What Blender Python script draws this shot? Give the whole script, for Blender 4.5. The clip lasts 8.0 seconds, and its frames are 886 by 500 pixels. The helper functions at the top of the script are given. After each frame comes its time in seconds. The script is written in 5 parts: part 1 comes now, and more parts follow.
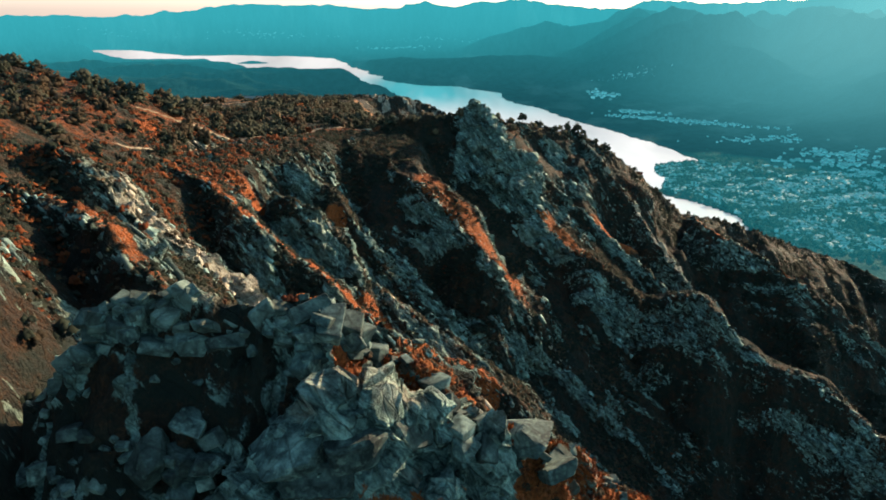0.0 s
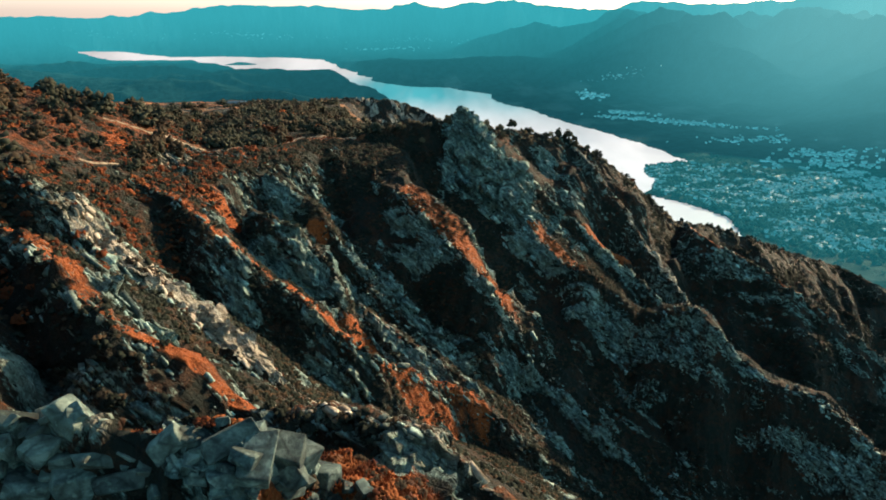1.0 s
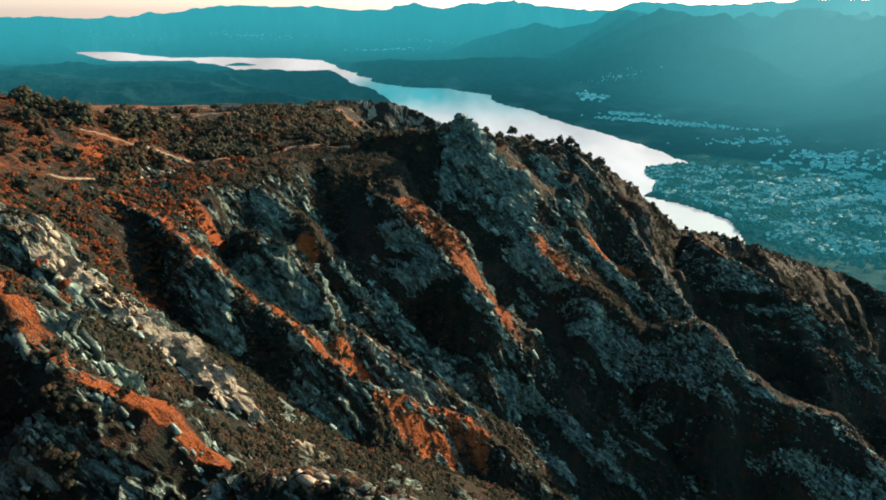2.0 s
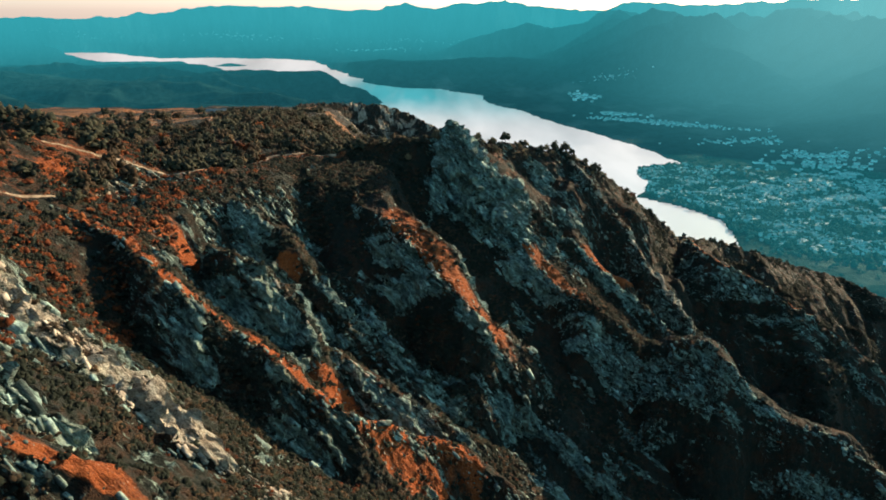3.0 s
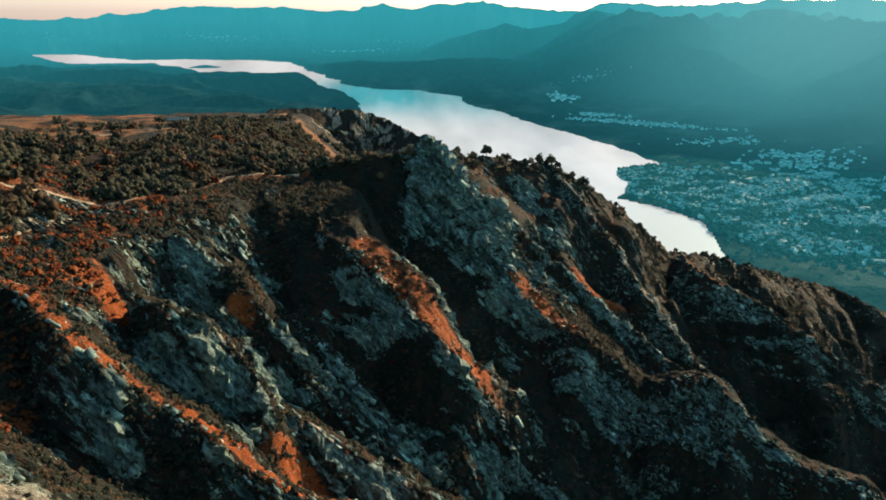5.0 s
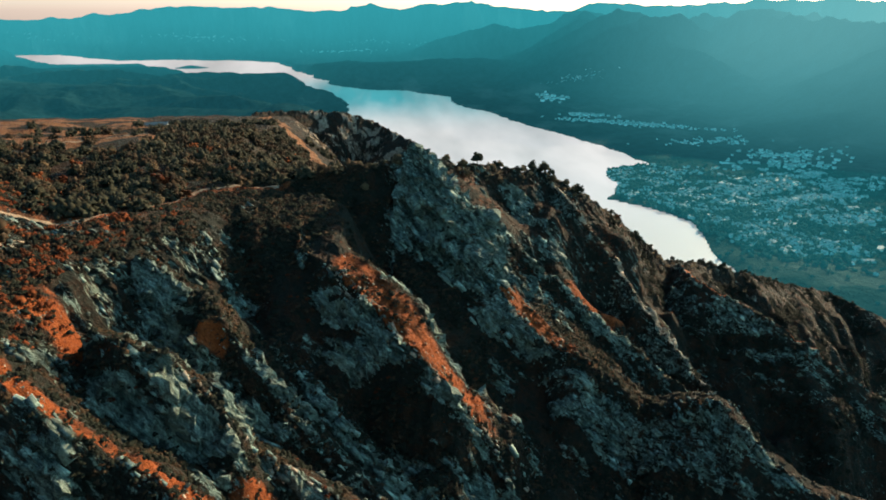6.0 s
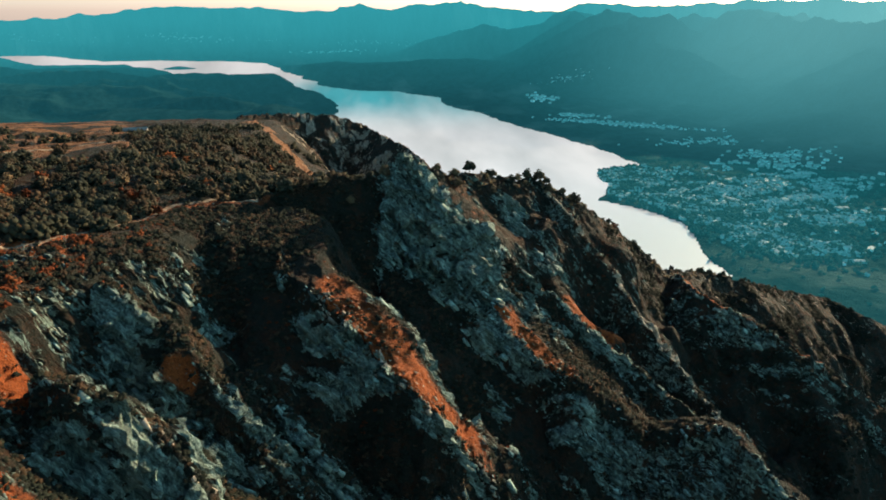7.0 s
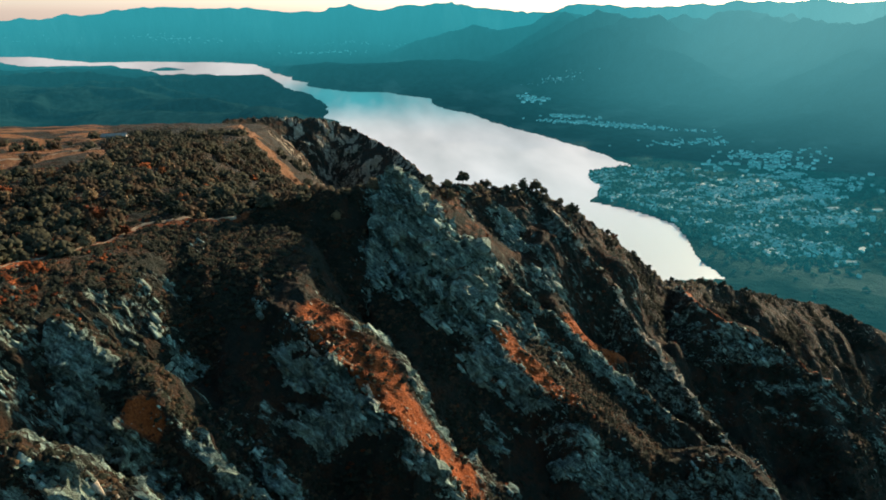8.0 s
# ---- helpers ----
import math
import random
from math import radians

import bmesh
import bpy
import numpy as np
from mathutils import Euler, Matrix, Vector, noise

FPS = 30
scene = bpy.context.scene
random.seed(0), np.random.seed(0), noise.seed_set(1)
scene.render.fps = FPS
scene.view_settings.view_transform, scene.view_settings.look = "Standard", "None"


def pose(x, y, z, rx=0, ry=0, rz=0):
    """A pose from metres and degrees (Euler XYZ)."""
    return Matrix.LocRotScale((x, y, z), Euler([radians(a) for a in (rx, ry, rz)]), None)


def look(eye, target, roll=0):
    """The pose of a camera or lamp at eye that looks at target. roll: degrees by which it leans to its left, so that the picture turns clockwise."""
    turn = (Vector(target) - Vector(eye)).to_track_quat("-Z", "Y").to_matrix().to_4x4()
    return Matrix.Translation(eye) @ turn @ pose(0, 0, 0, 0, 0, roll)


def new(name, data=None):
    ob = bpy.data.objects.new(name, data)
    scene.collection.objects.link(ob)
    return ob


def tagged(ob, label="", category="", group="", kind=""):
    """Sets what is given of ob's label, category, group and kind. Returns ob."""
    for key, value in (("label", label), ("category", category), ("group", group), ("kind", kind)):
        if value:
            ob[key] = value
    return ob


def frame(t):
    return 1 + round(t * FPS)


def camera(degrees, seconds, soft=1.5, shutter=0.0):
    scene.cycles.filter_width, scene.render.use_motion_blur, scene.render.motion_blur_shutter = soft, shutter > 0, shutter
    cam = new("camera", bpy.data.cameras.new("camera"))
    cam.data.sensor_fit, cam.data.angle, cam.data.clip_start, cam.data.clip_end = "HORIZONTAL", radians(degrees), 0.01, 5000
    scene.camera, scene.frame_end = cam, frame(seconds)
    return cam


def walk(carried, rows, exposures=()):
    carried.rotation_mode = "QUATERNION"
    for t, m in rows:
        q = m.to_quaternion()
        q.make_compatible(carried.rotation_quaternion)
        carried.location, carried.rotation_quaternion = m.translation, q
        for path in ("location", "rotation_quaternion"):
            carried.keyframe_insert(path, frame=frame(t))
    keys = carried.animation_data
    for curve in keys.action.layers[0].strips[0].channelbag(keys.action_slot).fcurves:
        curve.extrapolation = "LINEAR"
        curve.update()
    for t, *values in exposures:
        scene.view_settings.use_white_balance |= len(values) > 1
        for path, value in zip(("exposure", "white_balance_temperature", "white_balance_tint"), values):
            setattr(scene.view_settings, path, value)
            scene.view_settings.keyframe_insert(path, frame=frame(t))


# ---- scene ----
cam = camera(69.3, 8.0, soft=1.8)
METRES, EYE, TILT, LEAN, TURN = 120.0, 600.0, -20.6, 0.0, 0.0
ROWS = [
    (0.0, 0.0, 0.0, 0.0, 0.0, 0.0, 0.0),
    (0.5, 0.0065, 0.0473, 0.0251, -0.55, 0.02, 0.24),
    (1.0, 0.0127, 0.0949, 0.0497, -0.83, 0.05, 0.33),
    (1.5, 0.0187, 0.144, 0.0751, -0.75, 0.08, 0.24),
    (3.0, 0.033, 0.3047, 0.1486, -1.5, 0.08, 0.55),
    (3.5, 0.0383, 0.3621, 0.1728, -1.95, 0.08, 0.74),
    (4.0, 0.0434, 0.4196, 0.1966, -2.39, 0.1, 0.92),
    (4.5, 0.0489, 0.4782, 0.2216, -2.81, 0.1, 1.07),
    (6.0, 0.0651, 0.6584, 0.2954, -4.14, 0.07, 1.55),
    (6.5, 0.0704, 0.7249, 0.3223, -4.59, 0.07, 1.7),
    (7.0, 0.075, 0.7841, 0.3468, -4.97, 0.07, 1.85),
    (7.5, 0.08, 0.8516, 0.3749, -5.39, 0.09, 2.0),
    (8.0, 0.084, 0.9119, 0.4002, -5.76, 0.09, 2.11),
]
walk(cam, [(t, pose(0, 0, EYE, TILT, LEAN, TURN) @ pose(METRES * x, METRES * y, METRES * z, 90 + pitch, roll, yaw)) for t, x, y, z, yaw, pitch, roll in ROWS],
     [(0.0, 1.32), (1.5, 1.22), (3.5, 1.1), (6.0, 1.0), (8.0, 0.94)])

# ---- light ----
SUN_AZ, SUN_EL = 44.0, 20.0
world = bpy.data.worlds.new("sky")
scene.world = world
world.use_nodes = True
wn = world.node_tree.nodes
wl = world.node_tree.links
sky = wn.new("ShaderNodeTexSky")
sky.sky_type = "NISHITA"
sky.sun_disc = False
sky.sun_elevation = radians(SUN_EL)
sky.sun_rotation = radians(SUN_AZ)
sky.air_density, sky.dust_density, sky.ozone_density = 1.0, 0.5, 1.0
# evening haze: a bright, creamy band over the horizon, blue-green above it
way = wn.new("ShaderNodeTexCoord")
split = wn.new("ShaderNodeSeparateXYZ")
wl.new(way.outputs["Generated"], split.inputs[0])
band = wn.new("ShaderNodeValToRGB")
stops = ((0.0, (0.95, 0.9, 1.25, 1)), (0.7, (0.32, 0.84, 0.58, 1)), (0.12, (1.2, 1.55, 1.6, 1)), (0.35, (0.46, 1.14, 1.02, 1)))
for el, (p, c) in zip((band.color_ramp.elements[0], band.color_ramp.elements[1], band.color_ramp.elements.new(0.12), band.color_ramp.elements.new(0.35)), stops):
    el.position, el.color = p, c
wl.new(split.outputs[2], band.inputs[0])
tint = wn.new("ShaderNodeMix")
tint.data_type, tint.blend_type = "RGBA", "MULTIPLY"
tint.inputs[0].default_value = 1.0
wl.new(sky.outputs[0], tint.inputs[6])
wl.new(band.outputs[0], tint.inputs[7])
wl.new(tint.outputs[2], wn["Background"].inputs[0])
wn["Background"].inputs[1].default_value = 0.086

sun = new("sun", bpy.data.lights.new("sun", "SUN"))
sun.data.energy = 5.0
sun.data.angle = radians(0.6)
sun.data.color = (1.0, 0.75, 0.48)
sun_way = Vector((math.sin(radians(SUN_AZ)) * math.cos(radians(SUN_EL)), math.cos(radians(SUN_AZ)) * math.cos(radians(SUN_EL)), math.sin(radians(SUN_EL))))
sun.matrix_world = look(sun_way * 900 + Vector((0, 200, 500)), (0, 200, 500))


# ---- noise on arrays ----
def hash01(ix, iy, iz, k):
    """Random numbers in 0..1 for whole-number cells."""
    h = (ix.astype(np.int64) * 374761393 + iy.astype(np.int64) * 668265263 + iz.astype(np.int64) * 2147483647 + k * 974634777) & 0x7FFFFFFF
    h = ((h ^ (h >> 13)) * 1274126177) & 0x7FFFFFFF
    h = ((h ^ (h >> 15)) * 1103515245) & 0x7FFFFFFF
    return ((h ^ (h >> 16)) & 0xFFFFFF) / float(0x1000000)


def smooth(a, b, v):
    u = np.clip((v - a) / (b - a), 0, 1)
    return u * u * (3 - 2 * u)


def vnoise(x, y, z=None, k=0):
    """Value noise, -1..1."""
    z = np.zeros_like(x) if z is None else z
    ix, iy, iz = np.floor(x), np.floor(y), np.floor(z)
    fx, fy, fz = x - ix, y - iy, z - iz
    fx, fy, fz = [u * u * u * (u * (u * 6 - 15) + 10) for u in (fx, fy, fz)]
    out = 0
    for a in (0, 1):
        for b in (0, 1):
            for c in (0, 1):
                w = (fx if a else 1 - fx) * (fy if b else 1 - fy) * (fz if c else 1 - fz)
                out = out + w * hash01(ix + a, iy + b, iz + c, k)
    return out * 2 - 1


def fbm(x, y, octaves=4, k=0, gain=0.5):
    out, amp, f = 0, 1.0, 1.0
    for o in range(octaves):
        out = out + amp * vnoise(x * f + 17.3 * o, y * f - 9.1 * o, None, k + o)
        amp, f = amp * gain, f * 2.03
    return out


def ridged(x, y, octaves=4, k=0):
    out, amp, f = 0, 1.0, 1.0
    for o in range(octaves):
        out = out + amp * (1 - 2 * np.abs(vnoise(x * f + 31.7 * o, y * f + 5.3 * o, None, k + o)))
        amp, f = amp * 0.5, f * 2.1
    return out


def facets(x, y, z, k=0, tilt=0.9):
    """Blocky rock: every cell has its own height and its own tilted face."""
    ix, iy, iz = np.floor(x), np.floor(y), np.floor(z)
    best = np.full(x.shape, 1e9)
    cell = [ix, iy, iz]
    off = [x, y, z]
    for a in (-1, 0, 1):
        for b in (-1, 0, 1):
            for c in (-1, 0, 1):
                cx, cy, cz = ix + a, iy + b, iz + c
                dx = x - cx - hash01(cx, cy, cz, k + 1)
                dy = y - cy - hash01(cx, cy, cz, k + 2)
                dz = z - cz - hash01(cx, cy, cz, k + 3)
                d = dx * dx + dy * dy + dz * dz
                near = d < best
                best = np.where(near, d, best)
                cell = [np.where(near, p, q) for p, q in zip((cx, cy, cz), cell)]
                off = [np.where(near, p, q) for p, q in zip((dx, dy, dz), off)]
    lean = sum(o * (hash01(*cell, k + 5 + i) * 2 - 1) for i, o in enumerate(off))
    return (hash01(*cell, k + 4) - 0.5) * 1.3 + tilt * lean


# ---- materials ----
class Mat:
    """A node material under construction."""

    def __init__(self, name, rough=0.9, spec=0.3):
        self.m = bpy.data.materials.new(name)
        self.m.use_nodes = True
        self.n, self.l = self.m.node_tree.nodes, self.m.node_tree.links
        self.b = self.n["Principled BSDF"]
        self.b.inputs["Roughness"].default_value = rough
        self.b.inputs["Specular IOR Level"].default_value = spec
        self.geo = self.n.new("ShaderNodeNewGeometry")

    def put(self, out, sock):
        self.l.new(out, sock)

    def mapped(self, sx, sy, sz, rx=0, ry=0, rz=0):
        mp = self.n.new("ShaderNodeMapping")
        mp.inputs["Scale"].default_value = (sx, sy, sz)
        mp.inputs["Rotation"].default_value = (radians(rx), radians(ry), radians(rz))
        self.l.new(self.geo.outputs["Position"], mp.inputs["Vector"])
        return mp.outputs[0]

    def bedded(self, along, across, thick):
        """Texture space drawn out down the dip of the beds."""
        mp = self.n.new("ShaderNodeMapping")
        mp.vector_type = "TEXTURE"
        mp.inputs["Scale"].default_value = (along, across, thick)
        mp.inputs["Rotation"].default_value = (0, radians(41), radians(-17))
        self.l.new(self.geo.outputs["Position"], mp.inputs["Vector"])
        return mp.outputs[0]

    def noise(self, vec, scale=1.0, detail=4.0, rough=0.55):
        t = self.n.new("ShaderNodeTexNoise")
        t.inputs["Scale"].default_value, t.inputs["Detail"].default_value, t.inputs["Roughness"].default_value = scale, detail, rough
        self.l.new(vec, t.inputs["Vector"])
        return t.outputs["Fac"]

    def cells(self, vec, scale=1.0, feature="F1", out="Distance"):
        t = self.n.new("ShaderNodeTexVoronoi")
        t.feature = feature
        t.inputs["Scale"].default_value = scale
        self.l.new(vec, t.inputs["Vector"])
        return t.outputs[out]

    def ramp(self, fac, *stops):
        r = self.n.new("ShaderNodeValToRGB")
        e = r.color_ramp.elements
        while len(e) < len(stops):
            e.new(0.5)
        for el, (p, c) in zip(e, stops):
            el.position = p
            el.color = (c, c, c, 1) if isinstance(c, (int, float)) else (*c, 1)
        self.l.new(fac, r.inputs[0])
        return r.outputs[0]

    def mix(self, fac, a, b, kind="MIX"):
        x = self.n.new("ShaderNodeMix")
        x.data_type, x.blend_type = "RGBA", kind
        for v, s in ((fac, x.inputs[0]), (a, x.inputs[6]), (b, x.inputs[7])):
            if isinstance(v, (int, float)):
                s.default_value = v
            elif isinstance(v, tuple):
                s.default_value = (*v, 1)
            else:
                self.l.new(v, s)
        return x.outputs[2]

    def math(self, op, a, b=0.0):
        x = self.n.new("ShaderNodeMath")
        x.operation = op
        for v, s in ((a, x.inputs[0]), (b, x.inputs[1])):
            if isinstance(v, (int, float)):
                s.default_value = v
            else:
                self.l.new(v, s)
        return x.outputs[0]

    def attr(self, name):
        x = self.n.new("ShaderNodeAttribute")
        x.attribute_name = name
        return x.outputs["Fac"]

    def rnd(self):
        return self.n.new("ShaderNodeObjectInfo").outputs["Random"]

    def island(self):
        return self.geo.outputs["Random Per Island"]

    def colour(self, c):
        if isinstance(c, tuple):
            self.b.inputs["Base Color"].default_value = (*c, 1)
        else:
            self.l.new(c, self.b.inputs["Base Color"])

    def bump(self, h, strength=0.5, dist=0.1):
        x = self.n.new("ShaderNodeBump")
        x.inputs["Strength"].default_value, x.inputs["Distance"].default_value = strength, dist
        self.l.new(h, x.inputs["Height"])
        self.l.new(x.outputs[0], self.b.inputs["Normal"])

    def glow(self, c, strength):
        if isinstance(c, tuple):
            self.b.inputs["Emission Color"].default_value = (*c, 1)
        else:
            self.l.new(c, self.b.inputs["Emission Color"])
        self.b.inputs["Emission Strength"].default_value = strength


def rock_colour(m, slabby=True):
    """Grey gneiss with pale lichen, dark cracks and rust stains; slabby: drawn out along the beds."""
    pos = m.mapped(1, 1, 1)
    slab = m.bedded(5.0, 0.9, 1.3) if slabby else m.mapped(0.55, 0.6, 0.7, 10, 25, 0)
    bend = m.n.new("ShaderNodeTexNoise")
    bend.inputs["Scale"].default_value = 0.35
    m.put(pos, bend.inputs["Vector"])
    shift = m.n.new("ShaderNodeVectorMath")
    shift.operation = "MULTIPLY_ADD"
    shift.inputs[1].default_value = (0.8, 0.8, 0.8) if slabby else (1.2, 1.2, 1.2)
    m.put(bend.outputs["Color"], shift.inputs[0])
    m.put(slab, shift.inputs[2])
    slab = shift.outputs[0]
    big = m.noise(pos, 0.09, 5)
    beds = m.noise(slab, 0.9, 8, 0.66)
    fine = m.noise(pos, 3.0, 6, 0.7)
    tone = m.math("ADD", m.math("MULTIPLY", beds, 0.78), m.math("MULTIPLY", fine, 0.22))
    if slabby:
        grey = m.ramp(tone, (0.39, (0.035, 0.043, 0.041)), (0.5, (0.16, 0.18, 0.172)), (0.62, (0.52, 0.54, 0.5)))
    else:
        grey = m.ramp(tone, (0.4, (0.03, 0.036, 0.034)), (0.51, (0.15, 0.165, 0.157)), (0.63, (0.46, 0.46, 0.42)))
    grey = m.mix(m.ramp(big, (0.45, 0.0), (0.62, 0.4)), grey, (0.34, 0.29, 0.22))
    crack = m.ramp(m.cells(slab, 0.8 if slabby else 0.5, "DISTANCE_TO_EDGE"), (0.0, 0.2), (0.05, 1.0))
    grey = m.mix(0.7, grey, crack, "MULTIPLY")
    lichen = m.ramp(m.noise(pos, 1.7, 5), (0.58, 0.0), (0.68, 0.45))
    grey = m.mix(1.0, m.mix(lichen, grey, (0.5, 0.5, 0.42)), (0.78, 1.02, 0.95), "MULTIPLY")
    return grey, m.math("ADD", m.math("MULTIPLY", beds, 0.6), m.math("MULTIPLY", fine, 0.4)), crack


def make_ground():
    m = Mat("mountain_ground", 0.92, 0.2)
    rock, fine, crack = rock_colour(m)
    pos = m.mapped(1, 1, 1)
    n1 = m.noise(pos, 0.06, 5)
    n2 = m.noise(pos, 0.5, 6, 0.65)
    n3 = m.noise(pos, 2.6, 5, 0.7)
    heath = m.ramp(m.math("ADD", m.math("MULTIPLY", n2, 0.6), m.math("MULTIPLY", n3, 0.4)), (0.32, (0.01, 0.0145, 0.012)), (0.52, (0.018, 0.022, 0.016)), (0.7, (0.042, 0.032, 0.019)))
    grass = m.ramp(n3, (0.3, (0.1, 0.026, 0.01)), (0.48, (0.3, 0.068, 0.015)), (0.72, (0.42, 0.125, 0.033)))
    grass = m.mix(m.math("MULTIPLY", m.attr("pale"), 0.7), grass, m.ramp(n2, (0.35, (0.1, 0.055, 0.025)), (0.65, (0.24, 0.14, 0.065))))
    grass = m.mix(m.ramp(m.noise(pos, 0.9, 5, 0.7), (0.54, 0.0), (0.68, 0.7)), grass, (0.05, 0.024, 0.012))
    chips = m.ramp(m.cells(m.mapped(1, 1, 1), 0.9, "F1", "Distance"), (0.12, 1.0), (0.2, 0.0))
    grass = m.mix(m.math("MULTIPLY", chips, m.ramp(n1, (0.45, 0.0), (0.58, 0.6))), grass, (0.4, 0.34, 0.26))
    gmask = m.math("ADD", m.attr("grass"), m.math("MULTIPLY", m.math("SUBTRACT", n2, 0.5), 1.0))
    rust = m.ramp(n3, (0.35, (0.018, 0.01, 0.007)), (0.5, (0.045, 0.02, 0.01)), (0.66, (0.115, 0.044, 0.016)))
    patches = m.ramp(m.noise(pos, 0.16, 6, 0.68), (0.46, 0.0), (0.6, 0.75))
    heath = m.mix(patches, heath, rust)
    soil = m.mix(m.ramp(gmask, (0.4, 0.0), (0.85, 1.0)), heath, grass)
    slabs = m.noise(m.bedded(4.0, 0.9, 2.0), 1.0, 6, 0.7)
    rmask = m.math("ADD", m.attr("rock"), m.math("MULTIPLY", m.math("SUBTRACT", n2, 0.5), 0.5))
    rmask = m.math("ADD", rmask, m.math("MULTIPLY", m.math("SUBTRACT", slabs, 0.5), 2.8))
    sandy = m.ramp(fine, (0.38, (0.16, 0.12, 0.085)), (0.5, (0.43, 0.35, 0.26)), (0.62, (0.64, 0.56, 0.44)))
    # yellowish rock, brightened so that the ribs look sunlit
    rock = m.mix(m.math("MULTIPLY", m.attr("pale"), 0.92), rock, sandy)
    m.colour(m.mix(m.ramp(rmask, (0.42, 0.0), (0.6, 1.0)), soil, rock))
    h = m.math("ADD", m.math("MULTIPLY", fine, 0.7), m.math("ADD", m.math("MULTIPLY", n3, 0.5), m.math("MULTIPLY", crack, 0.25)))
    m.bump(h, 1.0, 1.4)
    return m.m


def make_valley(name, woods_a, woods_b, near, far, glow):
    """Woods and fields of valley and distance; kilometres of blue-green air painted as glow."""
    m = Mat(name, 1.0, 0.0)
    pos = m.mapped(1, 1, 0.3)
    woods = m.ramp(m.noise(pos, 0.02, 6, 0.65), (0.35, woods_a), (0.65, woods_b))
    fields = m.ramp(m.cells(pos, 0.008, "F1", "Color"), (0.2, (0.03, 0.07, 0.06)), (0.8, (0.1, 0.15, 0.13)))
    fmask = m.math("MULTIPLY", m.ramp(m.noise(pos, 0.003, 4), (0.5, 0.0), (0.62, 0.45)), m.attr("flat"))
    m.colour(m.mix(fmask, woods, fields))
    # haze as emission: teal by distance, paler towards the sun
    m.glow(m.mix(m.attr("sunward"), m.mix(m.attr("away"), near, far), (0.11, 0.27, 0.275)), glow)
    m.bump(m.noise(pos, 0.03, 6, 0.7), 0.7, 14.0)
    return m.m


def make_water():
    m = Mat("lake_water_sky_glow", 0.28, 0.8)
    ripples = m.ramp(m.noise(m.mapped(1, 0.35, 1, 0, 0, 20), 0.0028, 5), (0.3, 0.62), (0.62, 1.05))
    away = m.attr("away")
    # the sky's reflection is painted: pale colour near by, glow farther out
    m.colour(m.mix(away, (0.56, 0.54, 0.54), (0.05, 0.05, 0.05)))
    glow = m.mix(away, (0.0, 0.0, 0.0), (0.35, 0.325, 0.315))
    # teal of haze and mirrored hills in the far arm, painted into the glow
    glow = m.mix(m.math("MULTIPLY", m.attr("haze_tint"), m.ramp(m.noise(m.mapped(1, 0.3, 1), 0.005, 3), (0.3, 0.7), (0.6, 1.0))), glow, (0.03, 0.17, 0.19))
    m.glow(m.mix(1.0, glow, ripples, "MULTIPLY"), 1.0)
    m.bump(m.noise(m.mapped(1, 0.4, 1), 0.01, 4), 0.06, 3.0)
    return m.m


GROUND = make_ground()
VALLEY = make_valley("valley_woods_haze_glow", (0.006, 0.018, 0.018), (0.014, 0.036, 0.034), (0.003, 0.03, 0.035), (0.016, 0.18, 0.205), 1.0)
DISTANCE = make_valley("distant_woods_haze_glow", (0.004, 0.016, 0.018), (0.011, 0.036, 0.04), (0.003, 0.022, 0.027), (0.015, 0.158, 0.183), 1.0)
WATER = make_water()


# ---- mesh helpers ----
def sheet(name, verts, nu, nv, material, keep=None, smoothed=True):
    """A grid of nu x nv points as a mesh; keep: a mask over its cells."""
    idx = np.arange(nu * nv).reshape(nu, nv)
    quads = np.stack([idx[:-1, :-1], idx[1:, :-1], idx[1:, 1:], idx[:-1, 1:]], -1).reshape(-1, 4)
    if keep is not None:
        quads = quads[keep.reshape(-1)]
        used = np.zeros(nu * nv, bool)
        used[quads.reshape(-1)] = True
        renum = np.cumsum(used) - 1
        quads = renum[quads]
        verts = verts[used]
    me = bpy.data.meshes.new(name)
    me.vertices.add(len(verts))
    me.vertices.foreach_set("co", np.ascontiguousarray(verts, np.float32).reshape(-1))
    me.loops.add(len(quads) * 4)
    me.loops.foreach_set("vertex_index", np.ascontiguousarray(quads, np.int32).reshape(-1))
    me.polygons.add(len(quads))
    me.polygons.foreach_set("loop_start", np.arange(0, len(quads) * 4, 4, dtype=np.int32))
    me.update(calc_edges=True)
    me.polygons.foreach_set("use_smooth", np.full(len(quads), smoothed))
    me.materials.append(material)
    return me, (used if keep is not None else None)


def attribute(me, name, values):
    a = me.attributes.new(name, "FLOAT", "POINT")
    a.data.foreach_set("value", np.ascontiguousarray(values, np.float32))


# ---- the mountain ----
# Crest lines: places along the crest, fall on its south and north side, width of the north shoulder.
RIBS = {}
RIBS["buttress"] = ([(15, 342, 554), (9.5, 337, 542), (7, 330, 532), (6.5, 328, 522)], 3.4, 2.6, 2)
RIBS["saddle"] = ([(-61, 317, 540), (-42, 327, 541), (-20, 335, 545), (-6, 341, 546), (8, 346, 548)], 1.6, 0.6, 6)
RIBS["bench"] = ([(-60, 300, 541), (-45, 298, 538), (-31, 298, 535.5), (-19, 293, 532), (-9, 290, 529.5), (-2, 286, 523)], 1.05, -0.2, 26)
RIBS["main"] = ([(24, 364, 543), (30, 372, 541), (48, 389, 535), (85, 406, 527), (110, 412, 511), (144, 437, 485), (174, 440, 462),
              (214, 473, 446), (243, 478, 437), (308, 525, 405), (390, 584, 370), (432, 570, 352), (640, 660, 240)], 0.85, 1.3, 0)
